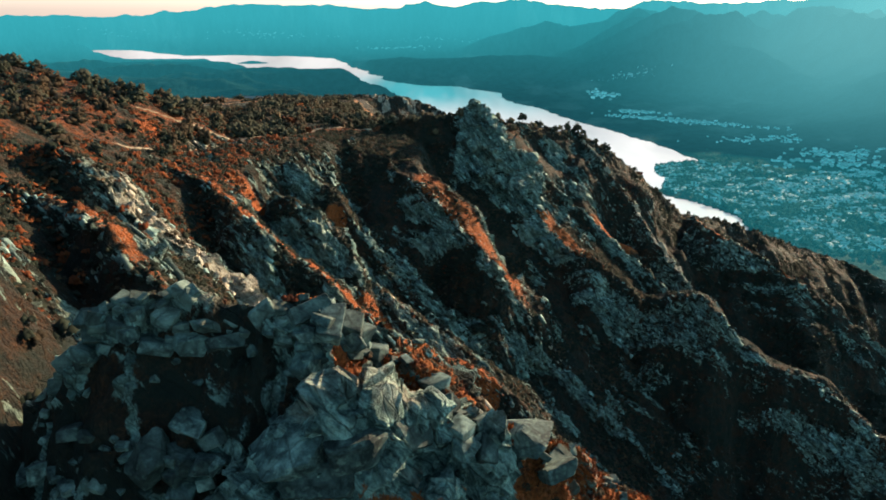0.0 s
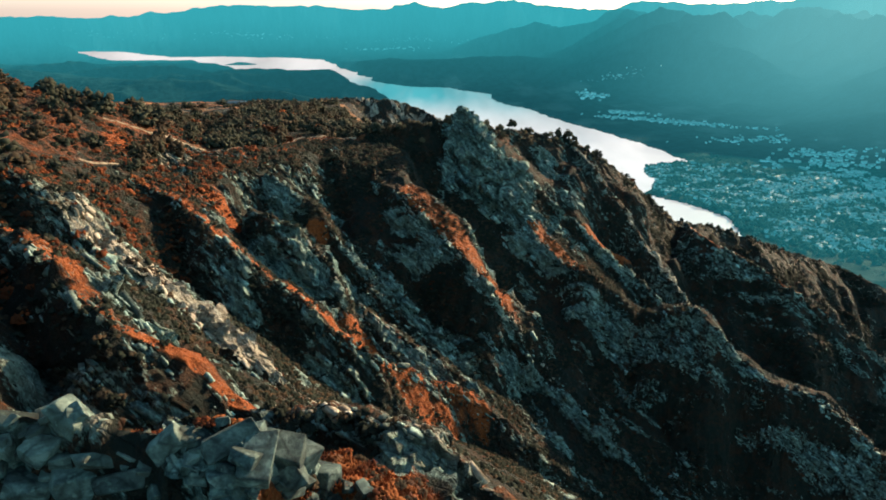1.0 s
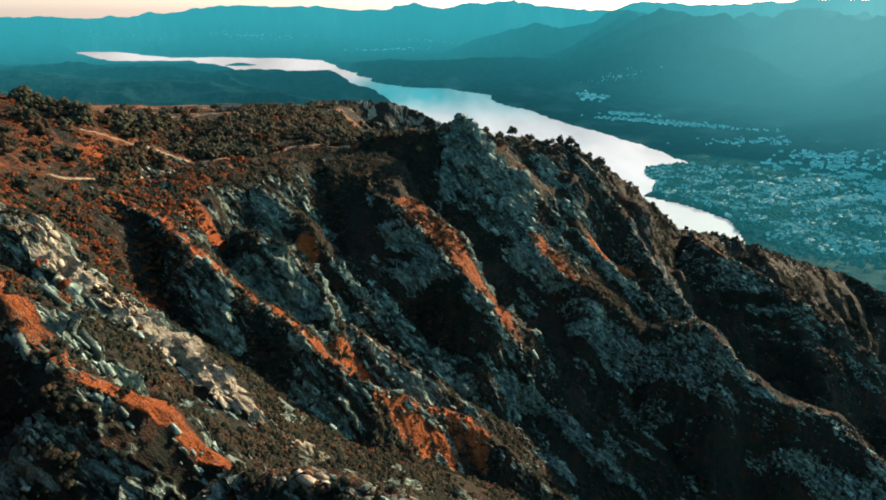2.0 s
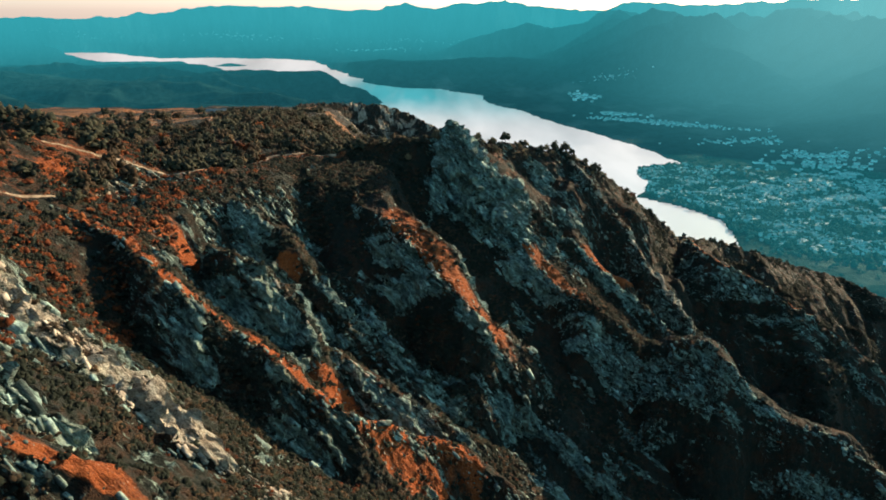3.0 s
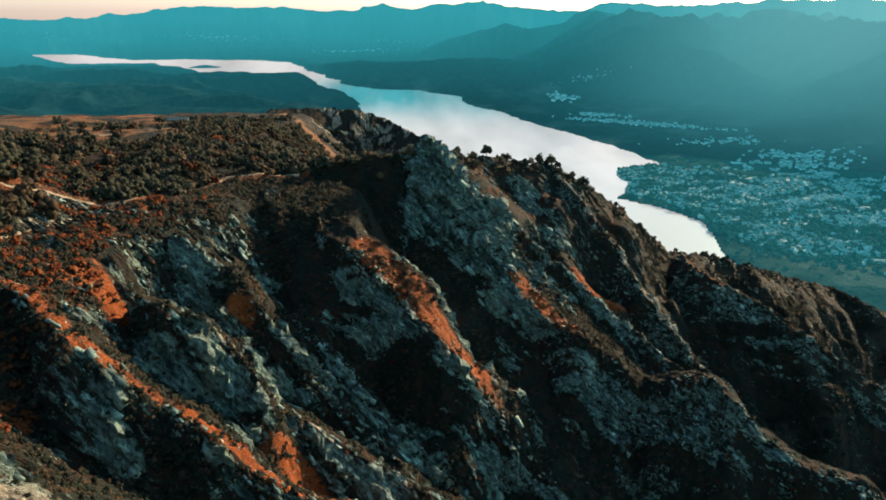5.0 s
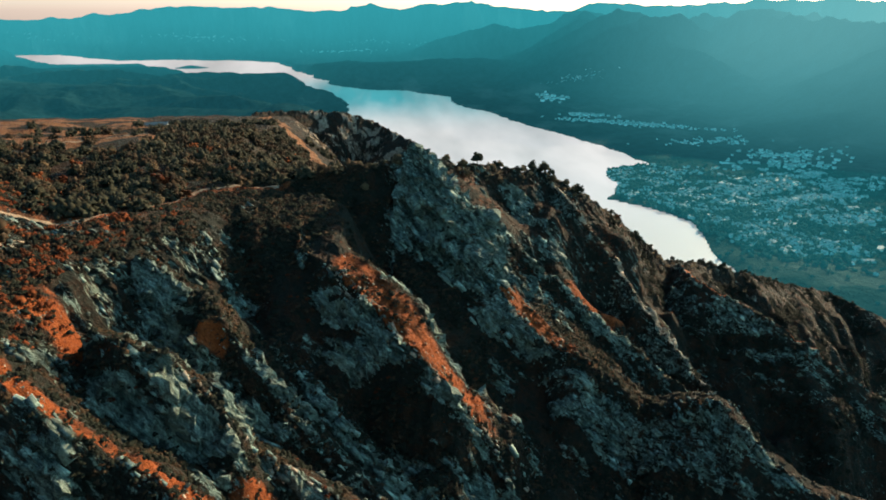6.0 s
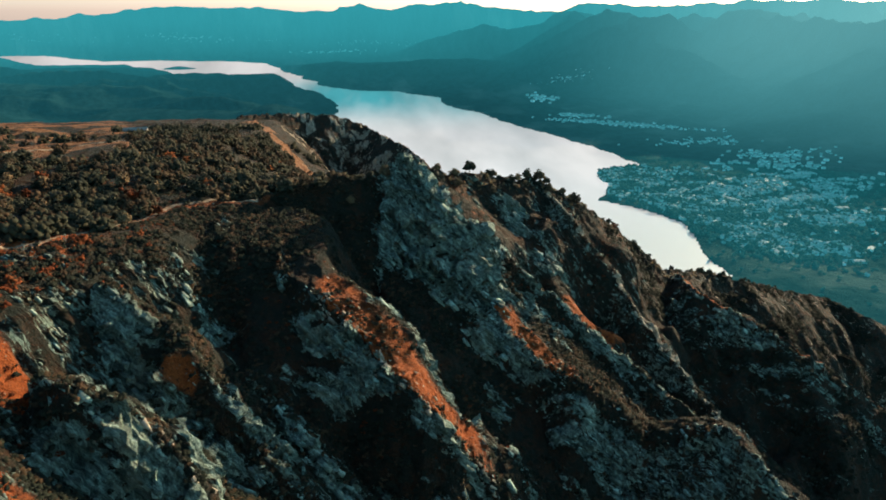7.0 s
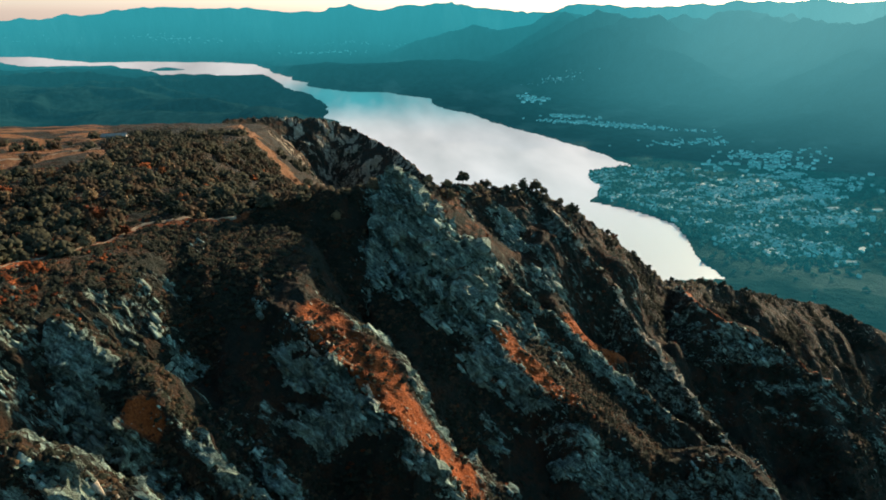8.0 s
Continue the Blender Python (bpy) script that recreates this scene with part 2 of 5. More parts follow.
RIBS["pinnacle"] = ([(8, 345, 549), (16, 342, 554), (30, 337, 539), (45, 338, 524), (59, 340, 510), (80, 337, 492), (106, 332, 470), (135, 325, 446)], 2.3, 0.75, 0)
RIBS["grass_ledge"] = ([(38, 324, 518), (47, 317, 504), (56, 307, 494), (66, 296, 486), (74, 291, 485), (98, 284, 467), (110, 279, 471), (120, 275, 473), (127, 268, 468), (140, 264, 453),
                     (153, 258, 445), (172, 252, 440), (195, 240, 418)], 2.0, -0.1, 7)
RIBS["slab_rib"] = ([(-18, 283, 528), (-10.5, 278, 525), (-4, 273, 521), (2, 269, 515), (10, 261, 508), (17, 257, 502), (24, 256.5, 494), (32, 258, 482), (40, 257, 471),
                   (52, 252, 453), (66, 242, 438), (84, 235, 421), (120, 220, 385)], 2.1, -0.25, 13)
RIBS["gully_rib"] = ([(-30, 262, 512), (-16, 252, 499), (0, 243, 482), (20, 234, 462), (44, 222, 436)], 1.5, 0.7, 2)
RIBS["knob_rib"] = ([(-62, 257, 541), (-46, 252, 533), (-36, 247, 518), (-24, 240, 503), (-8, 232, 487), (12, 224, 468)], 1.4, 0.5, 4)
RIBS["tower_rib"] = ([(-60, 219, 538), (-54, 215.5, 538), (-46, 216, 533), (-39, 216, 526), (-31, 213.5, 517), (-24.5, 217, 504), (-14, 216.5, 496), (12, 220, 472)], 1.7, 0.5, 5)
RIBS["path_rib"] = ([(-95, 208, 552), (-78, 203, 547), (-65, 194, 541), (-54, 192.5, 531), (-45, 193, 523), (-35, 190, 516), (-25, 189, 506), (-18, 190, 499), (12, 207, 475), (45, 205, 444)], 1.7, 0.2, 3.4)
RIBS["pale_rib"] = ([(-97, 154, 569), (-86, 151.5, 564.5), (-77, 148, 553.5), (-67.5, 148, 547), (-57, 147, 537), (-44, 143, 527), (-30, 142, 512), (0, 140, 480)], 1.6, 0.25, 8)
RIBS["near_rib"] = ([(-112, 128, 577), (-98, 134, 566), (-80, 134, 560), (-67, 121, 558.5), (-55, 113, 551), (-44, 114, 544), (-28, 112, 528)], 1.5, 0.6, 4)
RIBS["spur"] = ([(-24, 100, 541), (-10, 93, 545), (-3, 88, 546), (10, 84, 537), (30, 78, 515)], 1.2, 0.6, 3)
RIBS["white_rib"] = ([(84, 405, 526), (95, 386, 515), (111, 382, 495), (124, 362, 474), (140, 345, 452), (156, 330, 434)], 1.5, 0.8, 3)
RIBS["shoulder"] = ([(176, 432, 463), (172, 400, 466), (190, 388, 458), (220, 370, 442), (263, 366, 412), (330, 345, 360)], 1.2, 0.8, 5)
RIBS["cliff_hill"] = ([(-150, 850, 497), (-91, 885, 492), (-50, 895, 488), (-15, 900, 475), (10, 860, 468), (33, 810, 465), (60, 690, 462), (78, 600, 445)], 0.9, 1.4, 10)
RIBS["meadow_edge"] = ([(-28, 510, 502), (-45, 545, 502), (-75, 610, 506), (-104, 690, 511), (-112, 720, 510)], 0.8, 0.25, 14)
# how rocky the crest's south face is, where it is not bare rock all over
BARE = {"main": 0.15, "grass_ledge": 0.6, "saddle": 0.1, "bench": 0.25, "shoulder": 0.6, "white_rib": 0.5, "path_rib": 0.2, "pale_rib": 0.3, "knob_rib": 0.6, "gully_rib": 0.75, "tower_rib": 0.95, "near_rib": 0.45, "cliff_hill": 0.4, "meadow_edge": 0.1}
BOTH = {"buttress": 0.9, "pinnacle": 0.5, "tower_rib": 0.5, "pale_rib": 1.6, "near_rib": 0.6}  # rocky on the north side too
SOUTH_GRASS = {"main": 0.45, "white_rib": 0.4, "shoulder": 0.35, "pinnacle": 0.3}  # brown grass on the south slope
GRASS_END = {"slab_rib": (30, 46), "grass_ledge": (70, 82), "path_rib": (-25, 0), "gully_rib": (-30, -20), "knob_rib": (-40, -28), "tower_rib": (-20, 0)}  # the grass on the crest thins out
# patches of rust grass: middle, half axes
PATCHES = [(-10, 194, 20, 9), (8, 206, 13, 8), (-43, 248, 4.5, 2.6), (-80, 270, 10, 8), (-72, 224, 10, 6), (-104, 228, 9, 9), (-20, 206, 9, 5), (100, 350, 16, 9)]
PATH_LINE = [(-112, 238, 0), (-94, 262, 0), (-80, 272, 0), (-71, 296, 0), (-63, 316, 0), (-50, 324, 0), (-36, 329, 0)]
PALE = {"pale_rib": 1.0, "near_rib": 0.12, "white_rib": 0.8, "spur": 0.4}  # yellowish, bare slabs, coloured paler still to look sunlit
GRASS_START = {"bench": (400, 401), "saddle": (400, 401), "slab_rib": (-17, -9), "grass_ledge": (40, 46)}
NO_GRASS = {"buttress": 0.0, "pinnacle": 0.2, "tower_rib": 0.3, "knob_rib": 0.2, "pale_rib": 0.4}
EDGE_Y = np.array([-200, 20, 60, 100, 150, 210, 240, 283, 300, 318, 328, 343, 400, 460, 530, 600, 700, 800, 870, 960, 2000.0])
EDGE_X = np.array([-70, -62, -60, -92, -98, -93, -87, -69, -63, -58, -38, 2, 0, -8, -14, -40, -90, -115, -120, -120, -300.0])
TOP_Y = np.array([-300, 50, 120, 200, 272, 300, 318, 345, 400, 460, 573, 714, 870, 960, 1300, 1750, 2200.0])
TOP_Z = np.array([600, 588, 562, 549, 549, 544.5, 541.5, 541, 541, 536, 523, 508, 487, 470, 230, 10, -60.0])


def crest(px, py, pts):
    """Distance to a crest line, the crest's height there, and the side (-1 south .. +1 north)."""
    found = []
    best = np.full(px.shape, 1e9)
    for (ax, ay, az), (bx, by, bz) in zip(pts[:-1], pts[1:]):
        ux, uy = bx - ax, by - ay
        q = ux * ux + uy * uy
        s = np.clip(((px - ax) * ux + (py - ay) * uy) / q, 0, 1)
        dx, dy = px - ax - s * ux, py - ay - s * uy
        d = np.hypot(dx, dy)
        best = np.minimum(best, d)
        found.append((d, az + s * (bz - az), (ux * dy - uy * dx) / math.sqrt(q) / np.maximum(d, 1e-6)))
    total, zc, side = 1e-12, 0, 0
    for d, z, lean in found:
        w = np.exp(-np.clip((d - best) / (0.6 + 0.14 * best), 0, 40))
        total, zc, side = total + w, zc + w * z, side + w * lean
    return best, zc / total, side / total


def add_rib(name, pts, ks, kn, wn, px, py, wx, wy, z, grass, bare, pale):
    """One rib laid over the flank: height, grass, bare rock and pale rock."""
    dd, zc, side = crest(px + 0.4 * (wx - px), py + 0.4 * (wy - py), pts)
    wob = 1 + 0.3 * vnoise(px / 14, py / 14, None, 61)
    south = ks * wob * dd + np.clip(dd - 32, 0, None) * 0.5
    north = kn * dd + np.clip(dd - wn, 0, None) * (0.9 - kn)
    up_side = smooth(-0.35, 0.35, side)
    jag = 1.3 * ridged(px / 7, py / 7, 3, 71) * smooth(9, 0, dd)
    rib = zc - (up_side * north + (1 - up_side) * south) + jag
    if name == "bench":  # its east end breaks off into the gully under the pinnacle
        rib = rib - 1.7 * np.clip(px + 11, 0, None)
    diff = (rib - z) / 1.2
    up = 1 / (1 + np.exp(-np.clip(diff, -30, 30)))
    z = np.where(diff > 30, rib, z + 1.2 * np.log1p(np.exp(np.clip(diff, -30, 30))))
    strip = smooth(wn + 2.5, wn * 0.75, dd) * up_side * (1.0 if wn > 3 else 0.55 if wn else 0.35)
    strip = NO_GRASS.get(name, 1.0) * strip * (0.7 + 0.3 * smooth(-0.55, 0.25, fbm(px / 5, py / 5, 4, 53)))
    if name in GRASS_END:
        strip = strip * (1 - 0.9 * smooth(*GRASS_END[name], px))
    if name in GRASS_START:
        strip = strip * smooth(*GRASS_START[name], px)
    strip = np.maximum(strip, (1 - up_side) * SOUTH_GRASS.get(name, 0.0) * smooth(5, 45, px) * smooth(200, 130, px) * smooth(70, 8, dd) * (0.4 + 0.6 * smooth(-0.5, 0.4, fbm(px / 13, py / 13, 4, 54))))
    grass = grass * (1 - up) + up * strip
    face = (up_side * np.maximum(smooth(2.5, 0.5, dd), BOTH.get(name, 0.0) * smooth(22, 10, dd)) + (1 - up_side) * smooth(26, 7, dd)) * BARE.get(name, 1.0)
    bare = bare * (1 - up) + up * face
    # mostly on the north side: sunlight put into the rock colour
    pale = pale * (1 - up) + up * PALE.get(name, 0.0) * smooth(13, 7, dd) * (0.2 + 0.8 * up_side) * smooth(-92, -74, px)
    return z, grass, bare, pale


def mountain(px, py):
    """Height, how grassy the ground is, and how near to a rocky crest."""
    wx = px + 2.6 * fbm(px / 26, py / 26, 3, 11)
    wy = py + 2.6 * fbm(px / 26, py / 26, 3, 21)
    ex = np.interp(py, EDGE_Y, EDGE_X)
    d = wx - ex
    fall = 0.76 + 0.14 * smooth(330, 380, py)
    top = np.interp(py, TOP_Y, TOP_Z)
    top = top + (np.clip((-88 - px) * 0.72, 0, 19) + np.clip((-115 - px) * 0.25, 0, 20)) * smooth(330, 250, py) * smooth(90, 150, py) + np.clip((-95 - px) * 0.28, 0, 32) * smooth(150, 90, py) + 2.6 * fbm(px / 45, py / 45, 4, 31) * smooth(-10, -60, d)
    top = top - np.clip((px + 85) * (0.3 + 0.32 * smooth(420, 530, py)), 0, 62) * smooth(345, 410, py) * smooth(900, 700, py)
    top = top - np.clip((-420 - px) * 0.6, 0, 900)
    drop = np.sqrt(np.clip(d, 0, None) ** 2 + 64) - 8
    z = top - fall * drop - 26 * smooth(8, 45, d) * smooth(342, 320, py)
    # small ribs and runnels all down the flank
    z = z + 2.6 * ridged(wx / 110 - wy / 300, (wy + 0.3 * wx) / 17, 3, 41) * smooth(0, 40, d)
    meadow = smooth(415, 440, py) * smooth(-95, -125, px + 0.4 * (py - 430))
    meadow = np.maximum(meadow, 0.4 * smooth(300, 270, py))
    grass = (0.25 + 0.7 * meadow) * smooth(-0.6, 0.2, fbm(px / 20, py / 20, 4, 51)) * smooth(10, -15, d) + 0.45 * smooth(0.2, 0.8, fbm(px / 20, py / 20, 3, 52)) * smooth(0, 20, d)
    bare = np.zeros(px.shape)
    pale = np.zeros(px.shape)
    fields = (px, py, wx, wy, z, grass, bare, pale)
    for name, (pts, ks, kn, wn) in RIBS.items():
        xs, ys = [p[0] for p in pts], [p[1] for p in pts]
        on = (px > min(xs) - 130) & (px < max(xs) + 130) & (py > min(ys) - 130) & (py < max(ys) + 130)
        if on.any():
            z[on], grass[on], bare[on], pale[on] = add_rib(name, pts, ks, kn, wn, *[f[on] for f in fields])
    d2, _, _ = crest(wx, wy, RIBS["meadow_edge"][0])
    grass = np.maximum(grass, smooth(9, 3, d2 + 4 * fbm(px / 9, py / 9, 3, 56)))
    d3, _, _ = crest(wx, wy, PATH_LINE)
    grass = np.maximum(grass, 0.6 * smooth(3.2, 1.2, d3))
    for x, y, a, b in PATCHES:
        spot = smooth(1.15, 0.5, np.hypot((wx - x) / a, (wy - y) / b) + 0.35 * fbm(px / 6, py / 6, 3, 55))
        grass = np.maximum(grass, spot)
        bare = bare * (1 - 0.85 * spot)
    return z, grass, bare, pale


def lines(*spans):
    out = []
    for a, b, step in spans:
        out += list(np.linspace(a, b, max(2, int(round((b - a) / step)) + 1))[:-1])
    return np.array(out + [spans[-1][1]])


GX = lines((-1500, -700, 60), (-700, -300, 14), (-300, -125, 2.0), (-125, 200, 0.66), (200, 320, 1.6), (320, 700, 6), (700, 1400, 50))
GY = lines((-600, -100, 40), (-100, 20, 6), (20, 84, 0.9), (84, 430, 0.66), (430, 620, 2.2), (620, 920, 3.2), (920, 2200, 30))
px, py = np.meshgrid(GX, GY, indexing="ij")
pz, grass, bare, pale = mountain(px, py)
gx = np.gradient(pz, GX, axis=0)
gy = np.gradient(pz, GY, axis=1)
steep = np.hypot(gx, gy)
nz = 1 / np.sqrt(1 + steep * steep)
patch = fbm(px / 11, py / 11, 4, 81)
scree = np.maximum(smooth(18, 5, np.hypot((px + 90) / 1.0, (py - 250) / 2.0)), 0.25 * smooth(26, 8, np.hypot(px + 62, (py - 88) / 1.3))) * smooth(-0.5, 0.4, fbm(px / 7, py / 7, 4, 82))
clefts = smooth(-0.55, 0.15, fbm((0.72 * px - 0.22 * py - 0.66 * pz) / 24, (0.3 * px + 0.95 * py) / 3.6, 4, 83))
stony = np.maximum(clefts, 0.85 * pale) * np.clip(smooth(0.8, 1.2, steep + 0.3 * patch) * (0.5 - 0.32 * smooth(240, 200, py) + 0.5 * bare) + 0.75 * bare * smooth(-0.3, 0.5, patch) + 0.6 * smooth(0.25, 0.8, patch) * smooth(0, 25, px - np.interp(py, EDGE_Y, EDGE_X)) + 0.8 * scree, 0, 1) * (1 - 0.85 * grass) * (1 - 0.6 * smooth(50, 120, px) * (1 - 0.6 * bare))
stony = np.maximum(stony, 0.95 * pale * smooth(-0.7, -0.1, patch))
# the tall face of the pinnacle
tower = smooth(1.15, 0.8, np.hypot((px - 35) / 29, (py - 330 + 0.1 * (px - 29)) / 13) + 0.22 * fbm(px / 5, py / 5, 3, 84))
stony = np.maximum(stony, 0.92 * tower) * (1 - 0.9 * smooth(9, 3, px + 4 * fbm(px / 6, py / 6, 3, 85)) * smooth(-45, -30, px) * smooth(292, 300, py) * smooth(380, 350, py))
grass = grass * (1 - tower)
# blocks and slabs stand out of the steep faces, drawn out along the dip of the beds
qu = 0.72 * px - 0.22 * py - 0.66 * pz
qv = 0.3 * px + 0.95 * py
qw = 0.62 * px - 0.2 * py + 0.76 * pz
rough = np.zeros(px.shape)
on = (stony > 0.03) & (px > -200) & (px < 420) & (py < 950)
rough[on] = 3.0 * facets(qu[on] / 15, qv[on] / 5, qw[on] / 6, 3) + 1.7 * facets(qu[on] / 6, qv[on] / 2.0, qw[on] / 2.4, 13) + 0.8 * facets(qu[on] / 3.0, qv[on] / 1.4, qw[on] / 1.7, 23)
soft = 0.4 * fbm(px / 3, py / 3, 3, 91)
rough = rough * (1 + 0.5 * tower)
move = stony * rough + (1 - stony) * soft
move = move * smooth(700, 300, px) * smooth(1100, 800, py)
verts = np.stack([px - gx * nz * move, py - gy * nz * move, pz + nz * move], -1)
verts[..., 2] = np.maximum(verts[..., 2], -40)
me, _ = sheet("ground", verts.reshape(-1, 3), len(GX), len(GY), GROUND, None, False)
attribute(me, "rock", stony.reshape(-1))
attribute(me, "grass", grass.reshape(-1))
attribute(me, "pale", np.clip(pale + 0.8 * scree + smooth(415, 440, py) * smooth(1100, 900, py), 0, 1).reshape(-1))
ground = tagged(new("ground", me), "steep rocky mountain flank with rust-orange autumn grass", "mountain", kind="structure")


# ---- the valley ----
EYE0 = np.array((5.0, 60.0, 603.0))


def drawn_in(v):
    """Distances beyond 2.6 km are drawn in, so that the far ranges stand inside 5 km."""
    w = v - EYE0
    r = np.hypot(w[..., 0], w[..., 1])
    r2 = np.where(r > 2600, 2600 + 2250 * (1 - np.exp(-(r - 2600) / 2250)), r)
    return EYE0 + w * (r2 / np.maximum(r, 1))[..., None]


SHORE = [(-5622, 10254), (-4844, 10347), (-3528, 9085), (-2962, 9163), (-1855, 8896), (-1349, 8476), (-976, 7245), (-643, 6316), (-440, 5724), (-143, 5456), (132, 5363),
         (422, 4983), (466, 4571), (639, 4140), (751, 3781), (877, 3357), (1029, 2920), (1056, 2643), (851, 2562), (778, 2307), (762, 2121), (874, 1967), (906, 1895),
         (869, 1831), (839, 1605), (842, 1500), (500, 1500), (150, 1900), (-150, 2800), (-250, 4281), (-305, 4697), (-574, 5171), (-1000, 6100), (-1628, 6059), (-1918, 6025),
         (-2135, 6389), (-1916, 6542), (-2007, 6964), (-2445, 7532), (-2985, 8374), (-3985, 8335), (-4732, 9146)]


def lake_side(x, y):
    """Distance to the shore: plus on land, minus on the lake."""
    best = np.full(x.shape, 1e9)
    inside = np.zeros(x.shape, bool)
    for (ax, ay), (bx, by) in zip(SHORE, SHORE[1:] + SHORE[:1]):
        ux, uy = bx - ax, by - ay
        s = np.clip(((x - ax) * ux + (y - ay) * uy) / (ux * ux + uy * uy), 0, 1)
        best = np.minimum(best, np.hypot(x - ax - s * ux, y - ay - s * uy))
        cross = (ay > y) != (by > y)
        inside ^= cross & (x < ax + (y - ay) * ux / (uy if uy else 1e-9))
    return np.where(inside, -best, best)


# hills: from, to, heights at both ends, half width
HILLS = [
    ((-4600, 6900), (-2700, 7000), 48, 62, 650), ((-2700, 7000), (-2050, 6850), 60, 20, 260), ((-1500, 5500), (-900, 5450), 90, 125, 480), ((-900, 5450), (-350, 4800), 120, 30, 330),
    ((-1300, 3500), (-500, 3300), 130, 150, 420), ((-3200, 5200), (-1900, 4300), 130, 110, 600), ((-2200, 3300), (-1500, 2600), 190, 180, 500), ((-300, 6900), (900, 6900), 105, 125, 900),
    ((-2350, 7900), (-2250, 7830), 22, 22, 70), ((-700, 2400), (-400, 2900), 140, 110, 380),
]
HILLS += [
    ((2350, 6100), (2500, 9000), 520, 520, 900), ((2350, 6100), (2450, 4300), 470, 150, 420), ((3600, 3600), (3400, 6800), 520, 540, 1000), ((3600, 3600), (2400, 3200), 400, 100, 480),
    ((1300, 9500), (2500, 8200), 330, 480, 900), ((3200, 1500), (3700, 3600), 420, 600, 800), ((1750, 6300), (2300, 6600), 60, 420, 450), ((1800, 1300), (3200, 1500), 60, 400, 420),
]
RANGE_AZ = np.array([-180, -60, -32, -25, -21, -17.7, -13, -9, -6.5, -4, -1.6, 1.0, 3.2, 5, 6.5, 9, 12, 15, 17, 21, 26, 32, 45, 70, 180.0])
RANGE_Z = np.array([300, 350, 430, 440, 540, 620, 600, 620, 540, 580, 730, 590, 660, 650, 740, 640, 560, 560, 700, 640, 700, 760, 800, 600, 300.0])


def valley(x, y):
    r = np.hypot(x - EYE0[0], y - EYE0[1])
    az = np.degrees(np.arctan2(x - EYE0[0], y - EYE0[1]))
    side = lake_side(x + 40 * fbm(x / 260, y / 260, 3, 101), y + 40 * fbm(x / 260, y / 260, 3, 111))
    z = 9 + 5 * fbm(x / 500, y / 500, 3, 121)
    hill = np.zeros(x.shape)
    for (ax, ay), (bx, by), h0, h1, w in HILLS:
        ux, uy = bx - ax, by - ay
        s = np.clip(((x - ax) * ux + (y - ay) * uy) / (ux * ux + uy * uy), 0, 1)
        d = np.hypot(x - ax - s * ux, y - ay - s * uy)
        h = h0 + s * (h1 - h0)
        hill = np.maximum(hill, h * np.exp(-(d / w) ** 2 * 1.1))
    hill = hill * (0.92 + 0.2 * ridged(x / 900, y / 900, 4, 131))
    # rolling wooded hills west of the lake
    rolling = np.clip(35 + 75 * ridged(x / 1250 + 0.4 * y / 1250, y / 900, 3, 135), 0, None) * smooth(-200, -900, x) * smooth(8000, 6000, y) * smooth(60, 500, side)
    hill = np.maximum(hill, rolling)
    ring = np.interp(az + 0.5 * fbm(az / 3, r / 4000, 3, 141), RANGE_AZ, RANGE_Z) * np.exp(-((r - 15500) / 3600) ** 2) * (1 + 0.1 * ridged(az / 3, r / 1500, 3, 151))
    z = np.maximum(z + hill, ring)
    shore = smooth(0, 60, side)
    z = np.where(side > 0, 2 + (z - 2) * np.maximum(shore, 0.05), -45)
    island = np.hypot((x + 2250) / 1.5, y - 7830)
    z = np.maximum(z, np.where(side < 0, 34 * np.exp(-(island / 95) ** 2) - 6, z))
    flat = smooth(60, 15, hill) * (side > 0)
    return z, flat


def spokes():
    return np.concatenate([np.arange(-180, -48, 4.0), np.arange(-48, 50, 0.2), np.arange(50, 181, 4.0)])


AZ = spokes()
RR = np.concatenate([[250.0], np.geomspace(700, 3000, 170), np.geomspace(3018, 21000, 240)])
aa, rr = np.meshgrid(np.radians(AZ), RR, indexing="ij")
vx, vy = EYE0[0] + rr * np.sin(aa), EYE0[1] + rr * np.cos(aa)
vz, flat = valley(vx, vy)
vv = drawn_in(np.stack([vx, vy, vz], -1))
mid_r = 0.25 * (rr[:-1, :-1] + rr[1:, :-1] + rr[1:, 1:] + rr[:-1, 1:])
# the painted haze glow grows with distance and is thicker towards the sun
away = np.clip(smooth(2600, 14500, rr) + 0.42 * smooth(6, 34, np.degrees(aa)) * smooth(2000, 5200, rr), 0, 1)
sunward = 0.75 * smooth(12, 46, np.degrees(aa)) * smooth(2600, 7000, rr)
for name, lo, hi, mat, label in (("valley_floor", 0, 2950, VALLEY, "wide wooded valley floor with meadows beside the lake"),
                                 ("backdrop", 2950, 99999, DISTANCE, "wooded hills and distant mountain ranges under painted blue-green haze")):
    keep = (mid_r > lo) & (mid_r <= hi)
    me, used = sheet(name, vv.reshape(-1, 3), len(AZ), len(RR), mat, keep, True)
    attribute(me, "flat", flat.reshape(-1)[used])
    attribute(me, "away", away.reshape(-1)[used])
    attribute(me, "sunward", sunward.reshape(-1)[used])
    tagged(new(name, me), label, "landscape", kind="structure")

LA = np.arange(-48, 40, 0.5)
LR = np.geomspace(1300, 12500, 330)
aa, rr = np.meshgrid(np.radians(LA), LR, indexing="ij")
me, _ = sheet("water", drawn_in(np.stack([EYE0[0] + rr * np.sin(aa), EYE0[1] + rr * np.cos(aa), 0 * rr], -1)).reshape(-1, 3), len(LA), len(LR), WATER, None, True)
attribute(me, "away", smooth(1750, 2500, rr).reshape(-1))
attribute(me, "haze_tint", (smooth(3300, 4900, rr) * smooth(7200, 5700, rr) * smooth(-1100, -450, EYE0[0] + rr * np.sin(aa))).reshape(-1))
